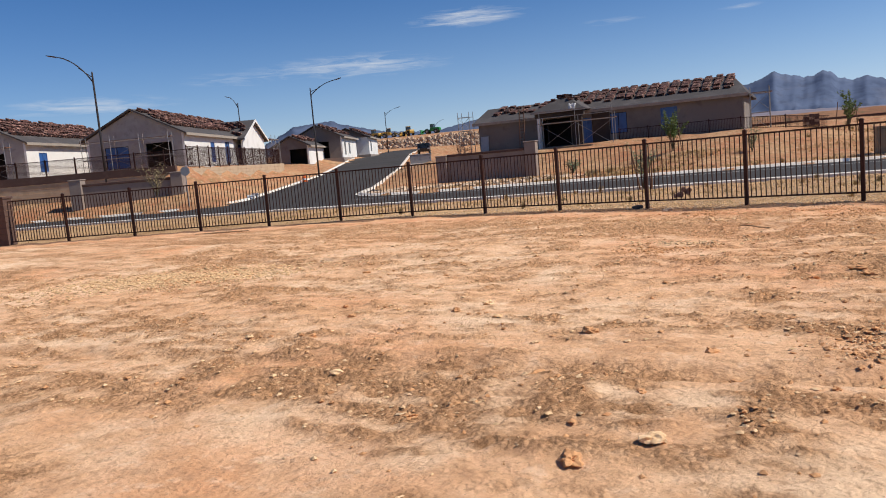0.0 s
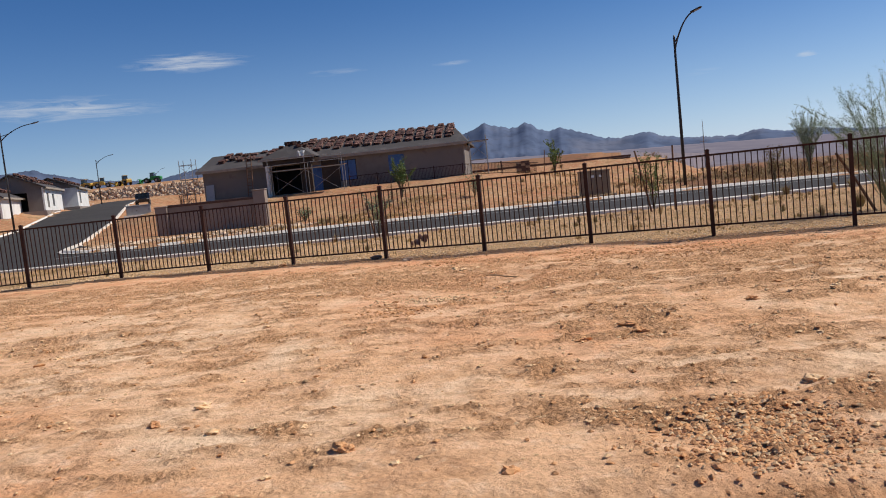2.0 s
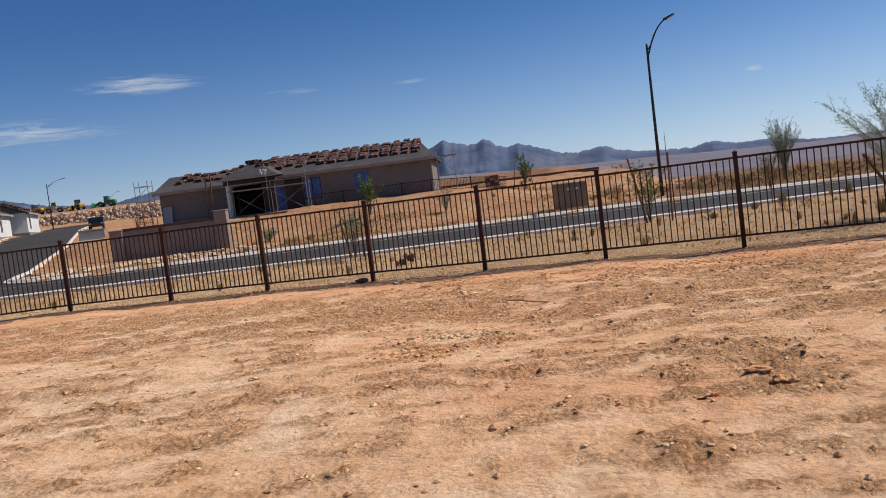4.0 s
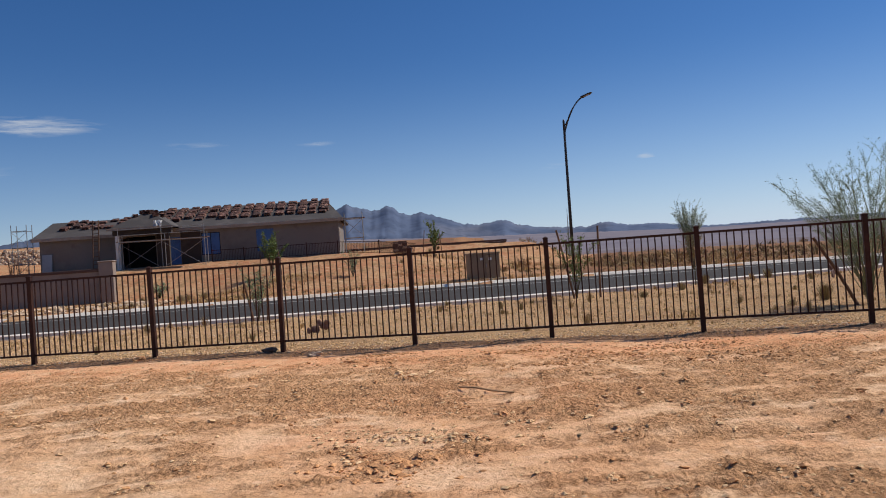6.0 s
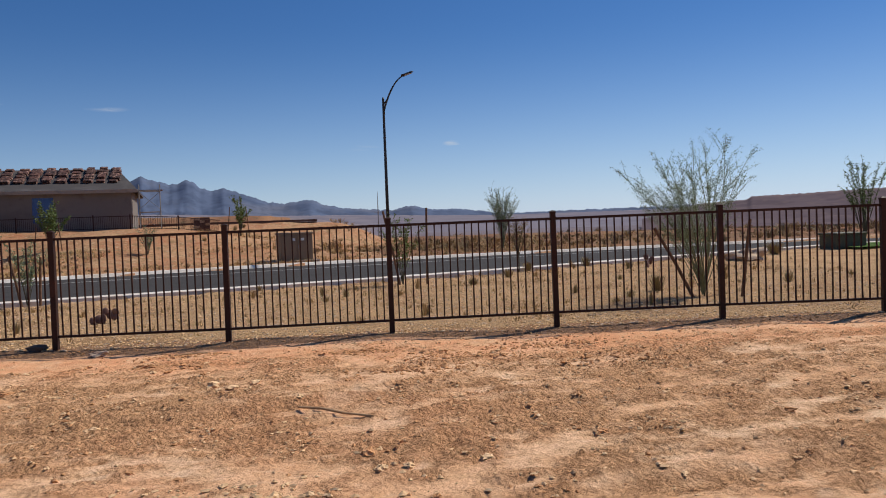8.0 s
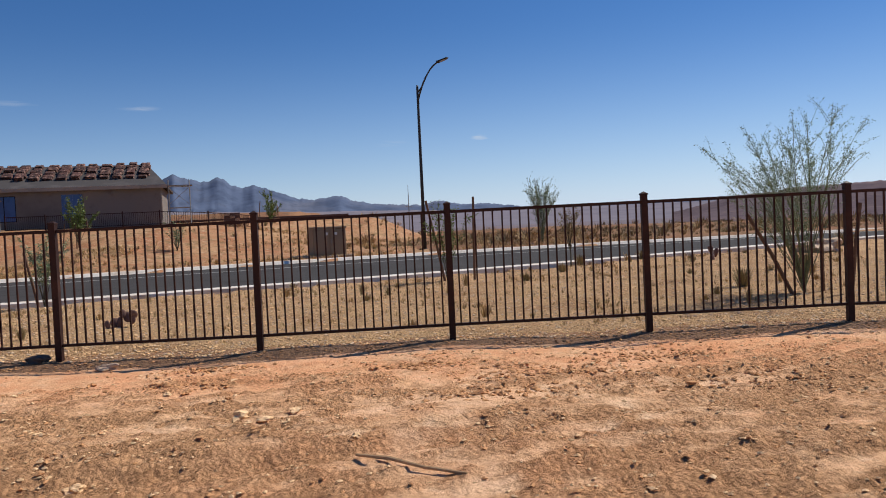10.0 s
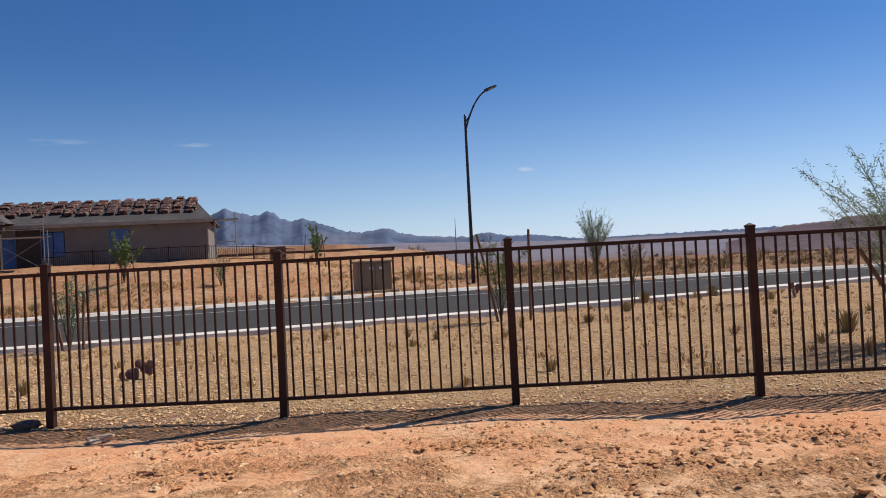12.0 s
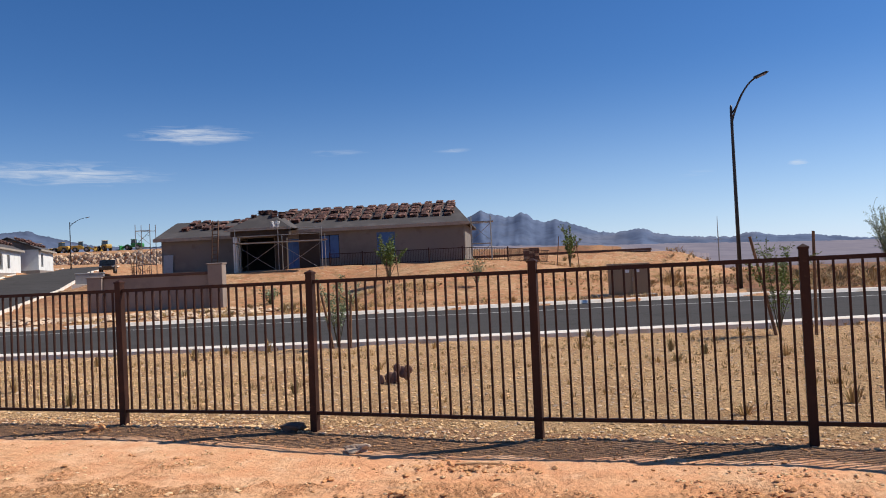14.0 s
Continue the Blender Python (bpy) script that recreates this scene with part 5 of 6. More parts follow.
for k, (mx, my, dg) in enumerate(((-164.25, 145.35, 20), (-159.3, 147.1, 190), (-153.9, 149.1, 35), (-148.7, 151.0, 160))):
    wheel_loader(mx, my, 9.98, dg, YELLOW, "yellow wheel loader parked on the earth terrace")
wheel_loader(-141.7, 153.5, 9.95, 200, MACHINE_GREEN, "green machine parked on the earth terrace")


def pickup(x, y, z, deg, label):
    car = thing("pickup_truck", pose(x, y, z, 0, 0, deg), label, "truck")
    bm = bmesh.new()
    add_prism(bm, [(-2.8, 0.5), (2.7, 0.5), (2.75, 1.05), (1.5, 1.15), (0.7, 1.8), (-0.8, 1.85), (-1.0, 1.2), (-2.8, 1.15)], -0.95, 0.95)
    part("body", bm, CAR_PAINT, car, bevel=0.06)
    for yy in (-0.97, 0.95):
        bm = bmesh.new()
        add_prism(bm, [(-0.75, 1.22), (1.25, 1.2), (0.62, 1.7), (-0.65, 1.74)], yy, yy + 0.02)
        part("side_window", bm, GLASS_DARK, car)
    bm = bmesh.new()
    for p in ((1.48, -0.8, 1.2), (1.48, 0.8, 1.2), (0.74, 0.7, 1.8), (0.74, -0.7, 1.8)):
        bm.verts.new((p[0] + 0.03, p[1], p[2] + 0.02))
    bm.verts.ensure_lookup_table()
    bm.faces.new(bm.verts[:])
    bmesh.ops.solidify(bm, geom=list(bm.faces), thickness=0.02)
    part("windscreen", bm, GLASS_DARK, car)
    for wx in (-1.75, 1.75):
        for wy in (-0.85, 0.85):
            wheel(car, wx, wy, 0.4, 0.26)
    for yy in (-0.75, 0.75):
        part("headlight", box_bm((2.72, yy - 0.15, 0.85), (2.78, yy + 0.15, 1.0)), LENS, car)
    return car


pickup(-74.5, 73.6, ground_z(-74.5, 73.6), math.degrees(math.atan2(-ST_D.y, -ST_D.x)), "dark pickup truck parked beside the kerb of the side street")


# ---------- utility boxes ----------
box = thing("transformer_box", pose(-2.62, 31.2, -0.18, 0, 0, 19), "tan metal transformer box on a concrete pad", "utility box")
part("pad", box_bm((-1.7, -0.95, -0.25), (1.15, 0.9, 0.08)), FASCIA, box, "weathered concrete pad", bevel=0.02)
part("cabinet", box_bm((-0.86, -0.7, 0.08), (0.86, 0.6, 1.45)), BOX_TAN, box, bevel=0.025)
part("lid", box_bm((-0.9, -0.75, 1.45), (0.9, 0.62, 1.56)), BOX_TAN, box, bevel=0.02)
for s in (-1, 1):
    door = part("door", box_bm((min(0.02 * s, 0.82 * s), -0.725, 0.14), (max(0.02 * s, 0.82 * s), -0.704, 1.4)), BOX_TAN, box)
    part("notice", box_bm((0.3 * s - 0.09 if s > 0 else -0.28, -0.735, 1.12), (0.3 * s + 0.09 if s > 0 else -0.1, -0.727, 1.26)), SIGN_WHITE, door)
part("handle", box_bm((0.04, -0.75, 0.7), (0.07, -0.727, 0.9)), STEEL, box)
olive = thing("utility_box", pose(21.3, 19.6, -0.1, 0, 0, 12), "low olive utility box at the lawn's edge", "utility box")
part("cabinet", box_bm((-0.75, -0.5, -0.1), (0.75, 0.5, 0.55)), BOX_OLIVE, olive, bevel=0.03)
part("lid", box_bm((-0.8, -0.55, 0.55), (0.8, 0.55, 0.64)), BOX_OLIVE, olive, bevel=0.02)
lawn_bm = bmesh.new()
for j in range(9):
    for i in range(22):
        lawn_bm.verts.new((21.0 + i * 0.9, near_y(21.0 + i * 0.9) - 3.4 + j * 0.37, -0.02 + 0.02 * noise.noise(Vector((i * 0.7, j, 0)))))
lawn_bm.verts.ensure_lookup_table()
for j in range(8):
    for i in range(21):
        lawn_bm.faces.new([lawn_bm.verts[k] for k in (j * 22 + i, j * 22 + i + 1, (j + 1) * 22 + i + 1, (j + 1) * 22 + i)])
bmesh.ops.solidify(lawn_bm, geom=list(lawn_bm.faces), thickness=0.14)
tagged(part("lawn", lawn_bm, LAWN), "strip of bright green lawn beside the road", "lawn", kind="structure")
# course of dark blocks along the bank of fill
wall_run("block_course", (-19.9, 59.5), (-4.4, 65.1), 2.3, 2.3, 1.9, 0.4, BROWN_WALL, 2, "low dark block course on the bank of fill", (BROWN_WALL, 0.2))
pallet = thing("block_pallet", pose(-12.6, 53.2, ground_z(-12.6, 53.2), 0, 0, 20), "pallet stacked with brown blocks", "pallet of blocks")
part("pallet", box_bm((-0.6, -0.5, -0.1), (0.6, 0.5, 0.14)), WOOD, pallet)
for k in range(4):
    for i in range(3):
        part("block", box_bm((-0.57 + i * 0.39, -0.48, 0.14 + k * 0.22), (-0.2 + i * 0.39, 0.48, 0.35 + k * 0.22)), TAN_BLOCK if (i + k) % 3 == 0 else BROWN_WALL, pallet)
mast_z = ground_z(1.2, 120.4)
mast = thing("radio_mast", pose(1.2, 120.4, mast_z), "thin distant lattice mast", "mast")
part("mast_pole", tube_bm([(0, 0, -0.5), (0, 0, 4.6 - mast_z), (0, 0, 7.6 - mast_z)], [0.12, 0.08, 0.03], 6), STEEL, mast)
part("cross_arm", tube_bm([(-0.6, 0, 4.0 - mast_z), (0.6, 0, 4.0 - mast_z)], [0.04, 0.04], 6), STEEL, mast)

# grey utility cabinet at the corner of the side street
cz = ground_z(-53.1, 48.7)
cab = thing("utility_cabinet", pose(-53.1, 48.7, cz, 0, 0, 40), "pale grey metal utility cabinet on a concrete pad", "utility box")
part("pad", box_bm((-1.5, -0.8, -0.5), (1.5, 0.8, 0.08)), CONCRETE, cab, bevel=0.02)
part("body", box_bm((-1.2, -0.5, 0.08), (1.2, 0.5, 1.0)), SIGN_BACK, cab, bevel=0.03)
part("lid", box_bm((-1.26, -0.56, 1.0), (1.26, 0.56, 1.1)), SIGN_BACK, cab, bevel=0.03)
for dx in (-0.6, 0.6):
    door = part("door", box_bm((dx - 0.55, -0.53, 0.14), (dx + 0.55, -0.5, 0.95)), SIGN_BACK, cab)
    part("handle", box_bm((dx + 0.4, -0.56, 0.5), (dx + 0.44, -0.53, 0.62)), DARK, door)


# ---------- plants ----------
def leaf_mesh(name, centres, size, rnd, mat, slim=0.35, parent=None, label=""):
    """Many small leaves, each a bent four-cornered blade."""
    verts, faces = [], []
    for c in centres:
        a, b = rnd.uniform(0, 2 * math.pi), rnd.uniform(-0.9, 0.9)
        way = Vector((math.cos(a) * math.cos(b), math.sin(a) * math.cos(b), math.sin(b)))
        side = way.cross(Vector((rnd.uniform(-1, 1), rnd.uniform(-1, 1), rnd.uniform(-1, 1)))).normalized()
        s = size * rnd.uniform(0.6, 1.4)
        k = len(verts)
        verts += [tuple(c), tuple(c + way * s * 0.5 + side * s * slim * 0.5), tuple(c + way * s), tuple(c + way * s * 0.5 - side * s * slim * 0.5)]
        faces.append((k, k + 1, k + 2, k + 3))
    me = bpy.data.meshes.new(name)
    me.from_pydata(verts, [], faces)
    me.materials.append(mat)
    ob = new(name, me)
    ob.parent = parent
    if label:
        ob["label"] = label
    return ob


def limb_line(rnd, start, way, length, n, droop, wander):
    pts, p, w = [start.copy()], start.copy(), way.normalized()
    for k in range(n):
        w = (w + Vector((rnd.uniform(-1, 1), rnd.uniform(-1, 1), rnd.uniform(-0.5, 0.5))) * wander + Vector((0, 0, -droop * (k / n)))).normalized()
        p = p + w * (length / n)
        pts.append(p.copy())
    return pts


def desert_tree(x, y, z, height, spread_out, stems, leaves, leaf_size, seed, label, mat=LEAF, low=0.0, leaf_from=0.45, lean=0.0, twigs=3, thick=0.02, name="tree", bark=STEM, droop=0.16):
    """A slim many-stemmed desert tree: stems that fan out, side twigs, and thin scattered leaves."""
    rnd = random.Random(seed)
    tree = thing(name, pose(x, y, z), label, "tree" if height > 1.4 else "shrub")
    centres, bm = [], bmesh.new()
    add_tube(bm, [(0, 0, -0.15), (0.01, 0, 0.12), (0.02, 0.01, 0.3 + low)], [thick * 2.0, thick * 1.7, thick * 1.3], 8)
    part("trunk", bm, STEM, tree)
    for k in range(stems):
        a = 2 * math.pi * (k + rnd.uniform(-0.4, 0.4)) / stems
        out = spread_out / height * rnd.uniform(0.15, 1.0)
        way = Vector((math.cos(a) * out + lean, math.sin(a) * out, 1.0))
        line = limb_line(rnd, Vector((0.02 * math.cos(a), 0.02 * math.sin(a), low + rnd.uniform(0.02, 0.2))), way, (height - low) * rnd.uniform(0.72, 1.08), 9, droop, 0.075)
        bm = bmesh.new()
        add_tube(bm, line, [thick * (1 - 0.085 * i) * rnd.uniform(0.8, 1) for i in range(len(line))], 5)
        limb = part("limb", bm, bark, tree)
        for t in range(twigs):
            bm = bmesh.new()
            i = rnd.randrange(3, 9)
            w = (line[i] - line[i - 1]).normalized() + Vector((rnd.uniform(-1, 1), rnd.uniform(-1, 1), rnd.uniform(-0.2, 0.7))) * 0.75
            tw = limb_line(rnd, line[i], w, height * rnd.uniform(0.1, 0.24), 5, 0.25, 0.16)
            add_tube(bm, tw, [thick * 0.3, thick * 0.27, thick * 0.24, thick * 0.2, thick * 0.16, thick * 0.1], 3, caps=False)
            part("twig", bm, bark, limb)
            for _ in range(max(1, leaves // (stems * twigs * 2))):
                s = rnd.uniform(0.1, 1) * 4.99
                j = int(s)
                centres.append(tw[j].lerp(tw[j + 1], s - j) + Vector((rnd.gauss(0, 1), rnd.gauss(0, 1), rnd.gauss(0, 1))) * 0.022)
        for _ in range(leaves // (stems * 2)):
            s = (leaf_from + (1 - leaf_from) * rnd.random() ** 0.8) * 8.99
            j = int(s)
            centres.append(line[j].lerp(line[j + 1], s - j) + Vector((rnd.gauss(0, 1), rnd.gauss(0, 1), rnd.gauss(0, 1))) * 0.03)
    leaf_mesh("crown", centres, leaf_size, rnd, mat, parent=tree)
    return tree


def stake(x, y, z, tx, ty, h, label="dark wooden tree stake driven into the gravel"):
    st = new("tree_stake")
    bm = tube_bm([(0, 0, -0.12), (tx * 0.5, ty * 0.5, h * 0.5), (tx, ty, h)], [0.034, 0.032, 0.03], 7)
    me = bpy.data.meshes.new("tree_stake")
    bm.to_mesh(me)
    bm.free()
    me.materials.append(WOOD)
    bpy.data.objects.remove(st)
    st = new("tree_stake", me)
    st.matrix_basis = pose(x, y, z)
    return tagged(st, label, "stake", "stakes round young trees")


gz = ground_z
desert_tree(8.42, 3.2, gz(8.4, 3.2), 2.75, 1.3, 40, 22000, 0.03, 34, "wispy green palo verde tree behind the fence", twigs=8, thick=0.0105, leaf_from=0.42, lean=-0.1, bark=STEM_GREEN, droop=0.2)
stake(8.2, 3.05, gz(8.2, 3), -0.78, 0.0, 1.35)
stake(9.0, 2.85, gz(9, 2.8), 0.22, 0.05, 1.45)
stake(8.78, 3.3, gz(8.8, 3.3), 0.0, 0.0, 1.45)
desert_tree(9.85, 38.0, gz(9.85, 38.0), 3.75, 0.85, 48, 15000, 0.058, 22, "pale upright desert tree across the road", mat=LEAF_PALE, twigs=5, thick=0.013, leaf_from=0.42, bark=STEM_GREEN)
desert_tree(2.78, 10.15, gz(2.8, 10.1), 1.95, 0.42, 10, 1700, 0.065, 23, "young staked tree with thin green leaves", mat=LEAF_DARK, twigs=3, thick=0.011, leaf_from=0.2)
stake(2.72, 10.05, gz(2.7, 10), -0.42, 0.0, 2.05)
stake(3.45, 10.1, gz(3.4, 10.1), 0.05, 0.0, 2.1)
desert_tree(-6.55, 8.6, gz(-6.5, 8.6), 1.55, 0.45, 10, 1300, 0.065, 24, "young staked tree with sparse yellow-green leaves", twigs=3, thick=0.011, leaf_from=0.3)
stake(-6.75, 8.75, gz(-6.7, 8.7), -0.28, 0.0, 1.25)
stake(-6.3, 8.7, gz(-6.3, 8.7), 0.06, 0.0, 1.2)
desert_tree(-17.8, 36.9, gz(-17.8, 36.9) - 0.05, 2.75, 1.0, 14, 2600, 0.13, 25, "young leafy green tree before the long house", mat=LEAF_DARK, twigs=4, thick=0.025, leaf_from=0.45)
for dx in (-0.8, 0.0, 0.8):
    stake(-17.8 + dx, 36.6, gz(-17.8 + dx, 36.6), -dx * 0.2, 0, 1.5)
desert_tree(-11.8, 35.9, gz(-11.8, 35.9) - 0.05, 1.6, 0.7, 12, 700, 0.1, 26, "small yellow-green shrub on the orange slope", twigs=3, thick=0.018, leaf_from=0.25, name="shrub")
desert_tree(-8.5, 47.7, gz(-8.5, 47.7) - 0.05, 2.7, 0.75, 10, 2000, 0.12, 27, "slim green tree with bare stems", mat=LEAF_DARK, twigs=4, thick=0.03, leaf_from=0.65)
for dx in (-0.9, 0.7):
    stake(-8.5 + dx, 47.5, gz(-8.5 + dx, 47.5), -dx * 0.25, 0, 2.1)
desert_tree(26.0, 25.4, -0.2, 3.9, 1.2, 14, 3000, 0.1, 28, "leafy tree beside the lawn", mat=LEAF_DARK, twigs=4, thick=0.03, leaf_from=0.5)
desert_tree(-43.5, 10.4, gz(-43.5, 14), 2.2, 1.2, 14, 900, 0.1, 29, "dry brown-green shrub below the entry wall", mat=SAGE, twigs=3, thick=0.02, leaf_from=0.2, name="shrub")
desert_tree(-24.3, 33.6, gz(-24.3, 33.6) - 0.05, 1.1, 0.9, 22, 900, 0.16, 30, "yellow-green spiky yucca by the entry", twigs=0, thick=0.012, leaf_from=0.15, name="yucca")


def tuft(x, y, r, h, n, mat, seed, name, label, cat, group):
    """A clump of thin blades that fan from one root."""
    rnd = random.Random(seed)
    verts, faces = [], []
    for _ in range(n):
        a, o, hh = rnd.uniform(0, 2 * math.pi), r * rnd.uniform(0.1, 1.0), h * rnd.uniform(0.45, 1.1)
        c = Vector((math.cos(a) * o * 0.3, math.sin(a) * o * 0.3, -0.02))
        tip = Vector((math.cos(a) * o, math.sin(a) * o, hh))
        side = Vector((-math.sin(a), math.cos(a), 0)) * 0.0042 * (1 + 2 * h)
        mid = c.lerp(tip, 0.55) + Vector((0, 0, 0.12 * hh))
        k = len(verts)
        verts += [tuple(c - side), tuple(c + side), tuple(mid + side), tuple(mid - side), tuple(tip)]
        faces += [(k, k + 1, k + 2, k + 3), (k + 3, k + 2, k + 4)]
    me = bpy.data.meshes.new(name)
    me.from_pydata(verts, [], faces)
    me.materials.append(mat)
    ob = new(name, me)
    ob.matrix_basis = pose(x, y, gz(x, y))
    return tagged(ob, label, cat, group)


desert_tree(6.65, 13.75, gz(6.6, 13.7), 1.55, 0.45, 12, 1500, 0.055, 31, "young slender tree with sparse olive leaves beside the kerb", mat=SAGE, twigs=4, thick=0.012, leaf_from=0.4, low=0.45)
rnd = random.Random(77)
for k in range(46):
    x = rnd.uniform(-11, 15)
    y = fence_y(x) + 0.9 + (near_y(x) - fence_y(x) - 1.3) * rnd.random()
    kind = rnd.random()
    if kind < 0.6:
        tuft(x, y, rnd.uniform(0.08, 0.2), rnd.uniform(0.12, 0.3), 46, DRY, 100 + k, "grass_tuft", "small dry grass tuft in the gravel", "grass", "dry tufts in the gravel verge")
    else:
        tuft(x, y, rnd.uniform(0.12, 0.26), rnd.uniform(0.12, 0.28), 70, SAGE, 200 + k, "brush", "low grey-green brush in the gravel", "shrub", "brush in the gravel verge")
for k in range(60):
    x = rnd.uniform(-24, 34)
    y = far_y(x) + 1.6 + rnd.random() ** 1.4 * 34
    if abs(street(x, y)[1]) < 8 or (x < -13 and y > 38):
        continue
    s = rnd.uniform(0.2, 0.5)
    tuft(x, y, s, s * rnd.uniform(0.7, 1.1), 120, SAGE if rnd.random() < 0.55 else DRY, 300 + k, "brush", "dry desert brush beyond the road", "shrub", "desert brush beyond the road")
# scrub and weeds too many to count
def blade_field(name, spots, blades, mat, label, cat, seed, slim=0.1):
    """Many clumps of bent blades in one mesh: x, y, spread, height."""
    r = random.Random(seed)
    verts, faces = [], []
    for x, y, wide, tall in spots:
        z = ground_z(x, y) - 0.03
        for _ in range(blades):
            a, out, up = r.uniform(0, 6.283), wide * r.uniform(0.15, 1.0), tall * r.uniform(0.4, 1.1)
            dx, dy, w = math.cos(a), math.sin(a), slim * tall * r.uniform(0.5, 1.2)
            k = len(verts)
            bx, by, mx, my = x + dx * out * 0.3, y + dy * out * 0.3, x + dx * out * 0.6, y + dy * out * 0.6
            verts += [(bx - dy * w * 0.5, by + dx * w * 0.5, z), (bx + dy * w * 0.5, by - dx * w * 0.5, z), (mx + dy * w, my - dx * w, z + up * 0.65), (mx - dy * w, my + dx * w, z + up * 0.6), (x + dx * out, y + dy * out, z + up)]
            faces += [(k, k + 1, k + 2, k + 3), (k + 3, k + 2, k + 4)]
    me = bpy.data.meshes.new(name)
    me.from_pydata(verts, [], faces)
    me.materials.append(mat)
    return tagged(new(name, me), label, cat, kind="stuff")


def clumped(x, y, scale):
    return noise.noise(Vector((x * scale, y * scale, 6))) + 0.5 * noise.noise(Vector((x * scale * 3, y * scale * 3, 2)))


scrub, brown = [], []
while len(scrub) < 3000:
    y = 38 + 90 * rnd.random() ** 1.2
    x = rnd.uniform(-0.4, 0.95) * (y + 12)
    if (x < -3 and y < 75) or rnd.random() > 0.35 + clumped(x, y, 0.06) + 0.5 * smooth(44, 62, y):
        continue
    h = rnd.uniform(0.15, 0.42) * (1.0 if rnd.random() < 0.95 else 2.2)
    (scrub if rnd.random() < 0.6 else brown).append((x, y, h * rnd.uniform(0.9, 1.7), h))
blade_field("desert_scrub", scrub, 34, BRUSH, "scattered low olive desert scrub on the plain", "scrub", 41, 0.032)
blade_field("desert_scrub_dry", brown, 30, DRY, "dry tan desert scrub on the plain", "scrub", 42, 0.032)
weeds, straw = [], []
while len(weeds) < 5600:
    x = rnd.uniform(-27, 16)
    y = far_y(x) + 1.0 + rnd.random() ** 1.1 * (30 if x > -14 else 12)
    if abs(street(x, y)[1]) < 7 or (A_M.inverted() @ Vector((x, y, 2))).y > -2.6 and x < -13:
        continue
    if rnd.random() < 0.25 + clumped(x, y, 0.22):
        h = rnd.uniform(0.06, 0.26)
        (weeds if rnd.random() < 0.85 else straw).append((x, y, h * rnd.uniform(0.7, 1.3), h))
blade_field("slope_weeds", weeds, 13, DRY, "dry straw weeds over the orange slope", "weeds", 43, 0.045)
blade_field("slope_brush", straw, 13, BRUSH, "low olive weeds over the orange slope", "weeds", 44, 0.045)
straw = []
while len(straw) < 4200:
    x = rnd.uniform(-20, 17) - 6 * rnd.random() ** 2
    y = fence_y(x) + 0.5 + (near_y(x) - fence_y(x) - 0.7) * rnd.random() ** 0.8
    if rnd.random() < 0.22 + 0.9 * clumped(x, y, 0.5):
        h = rnd.uniform(0.03, 0.13)
        straw.append((x, y, h * rnd.uniform(0.7, 1.3), h))
blade_field("verge_straw", straw, 9, DRY, "short dry grass between the verge stones", "grass", 45, 0.06)
for x, y, w, h, sd in ((7.0, 14.05, 0.3, 0.32, 911), (9.25, 15.1, 0.3, 0.34, 912), (8.08, 4.84, 0.3, 0.36, 913), (5.9, 11.2, 0.24, 0.26, 914), (4.6, 9.0, 0.22, 0.2, 915), (11.6, 9.5, 0.3, 0.3, 916)):
    tuft(x, y, w, h, 170, SAGE, sd, "brush", "low grey-green brush in the gravel", "shrub", "brush in the gravel verge")
tuft(17.2, 17.4, 0.6, 0.5, 260, SAGE, 901, "brush", "dense low brush by the white boulder", "shrub", "brush in the gravel verge")
# withered prickly pear
def prickly_pear(x, y, size, turn, seed):
    cactus = thing("prickly_pear", pose(x, y, gz(x, y), 0, 0, turn) @ Matrix.Scale(size, 4), "withered brown prickly pear in the gravel", "cactus", "prickly pears in the verge")
    r = random.Random(seed)
    for k, (px, pz, rx, rz, tilt) in enumerate(((0.0, 0.14, 0.13, 0.17, 10), (0.17, 0.26, 0.12, 0.15, -25), (-0.16, 0.13, 0.14, 0.14, 35), (0.3, 0.2, 0.12, 0.14, -60), (0.05, 0.36, 0.09, 0.12, 5), (-0.3, 0.1, 0.12, 0.1, 70), (0.36, 0.34, 0.1, 0.12, -20))):
        bm = bmesh.new()
        bmesh.ops.create_icosphere(bm, subdivisions=2, radius=1.0)
        for v in bm.verts:
            v.co = Vector((v.co.x * rx, v.co.y * 0.035, v.co.z * rz)) * (1 + 0.15 * noise.noise(v.co * 2 + Vector((k, seed, 0))))
        pad = part("pad", bm, CACTUS, cactus, shade=True)
        pad.matrix_basis = pose(px, r.uniform(-0.12, 0.12), pz, r.uniform(-20, 20), tilt, r.uniform(-50, 50))


prickly_pear(-2.85, 3.3, 0.62, 0, 9)
prickly_pear(10.7, 12.9, 0.9, 70, 10)


# ---------- stones ----------
def place(me, name, x, y, s, turn, label, cat, group, sink=0.45, flat=0.55):
    ob = new(name, me)
    ob.matrix_basis = pose(x, y, surface_z(x, y) + s * flat * (1 - sink), 0, 0, turn) @ Matrix.Diagonal((s, s, s, 1))
    return tagged(ob, label, cat, group)


from mathutils.bvhtree import BVHTree

ground_tree = BVHTree.FromPolygons([v.co[:] for v in ground.data.vertices], [tuple(p.vertices) for p in ground.data.polygons])


def surface_z(x, y):
    hit = ground_tree.ray_cast(Vector((x, y, 30)), Vector((0, 0, -1)))
    return hit[0].z if hit[0] else ground_z(x, y)


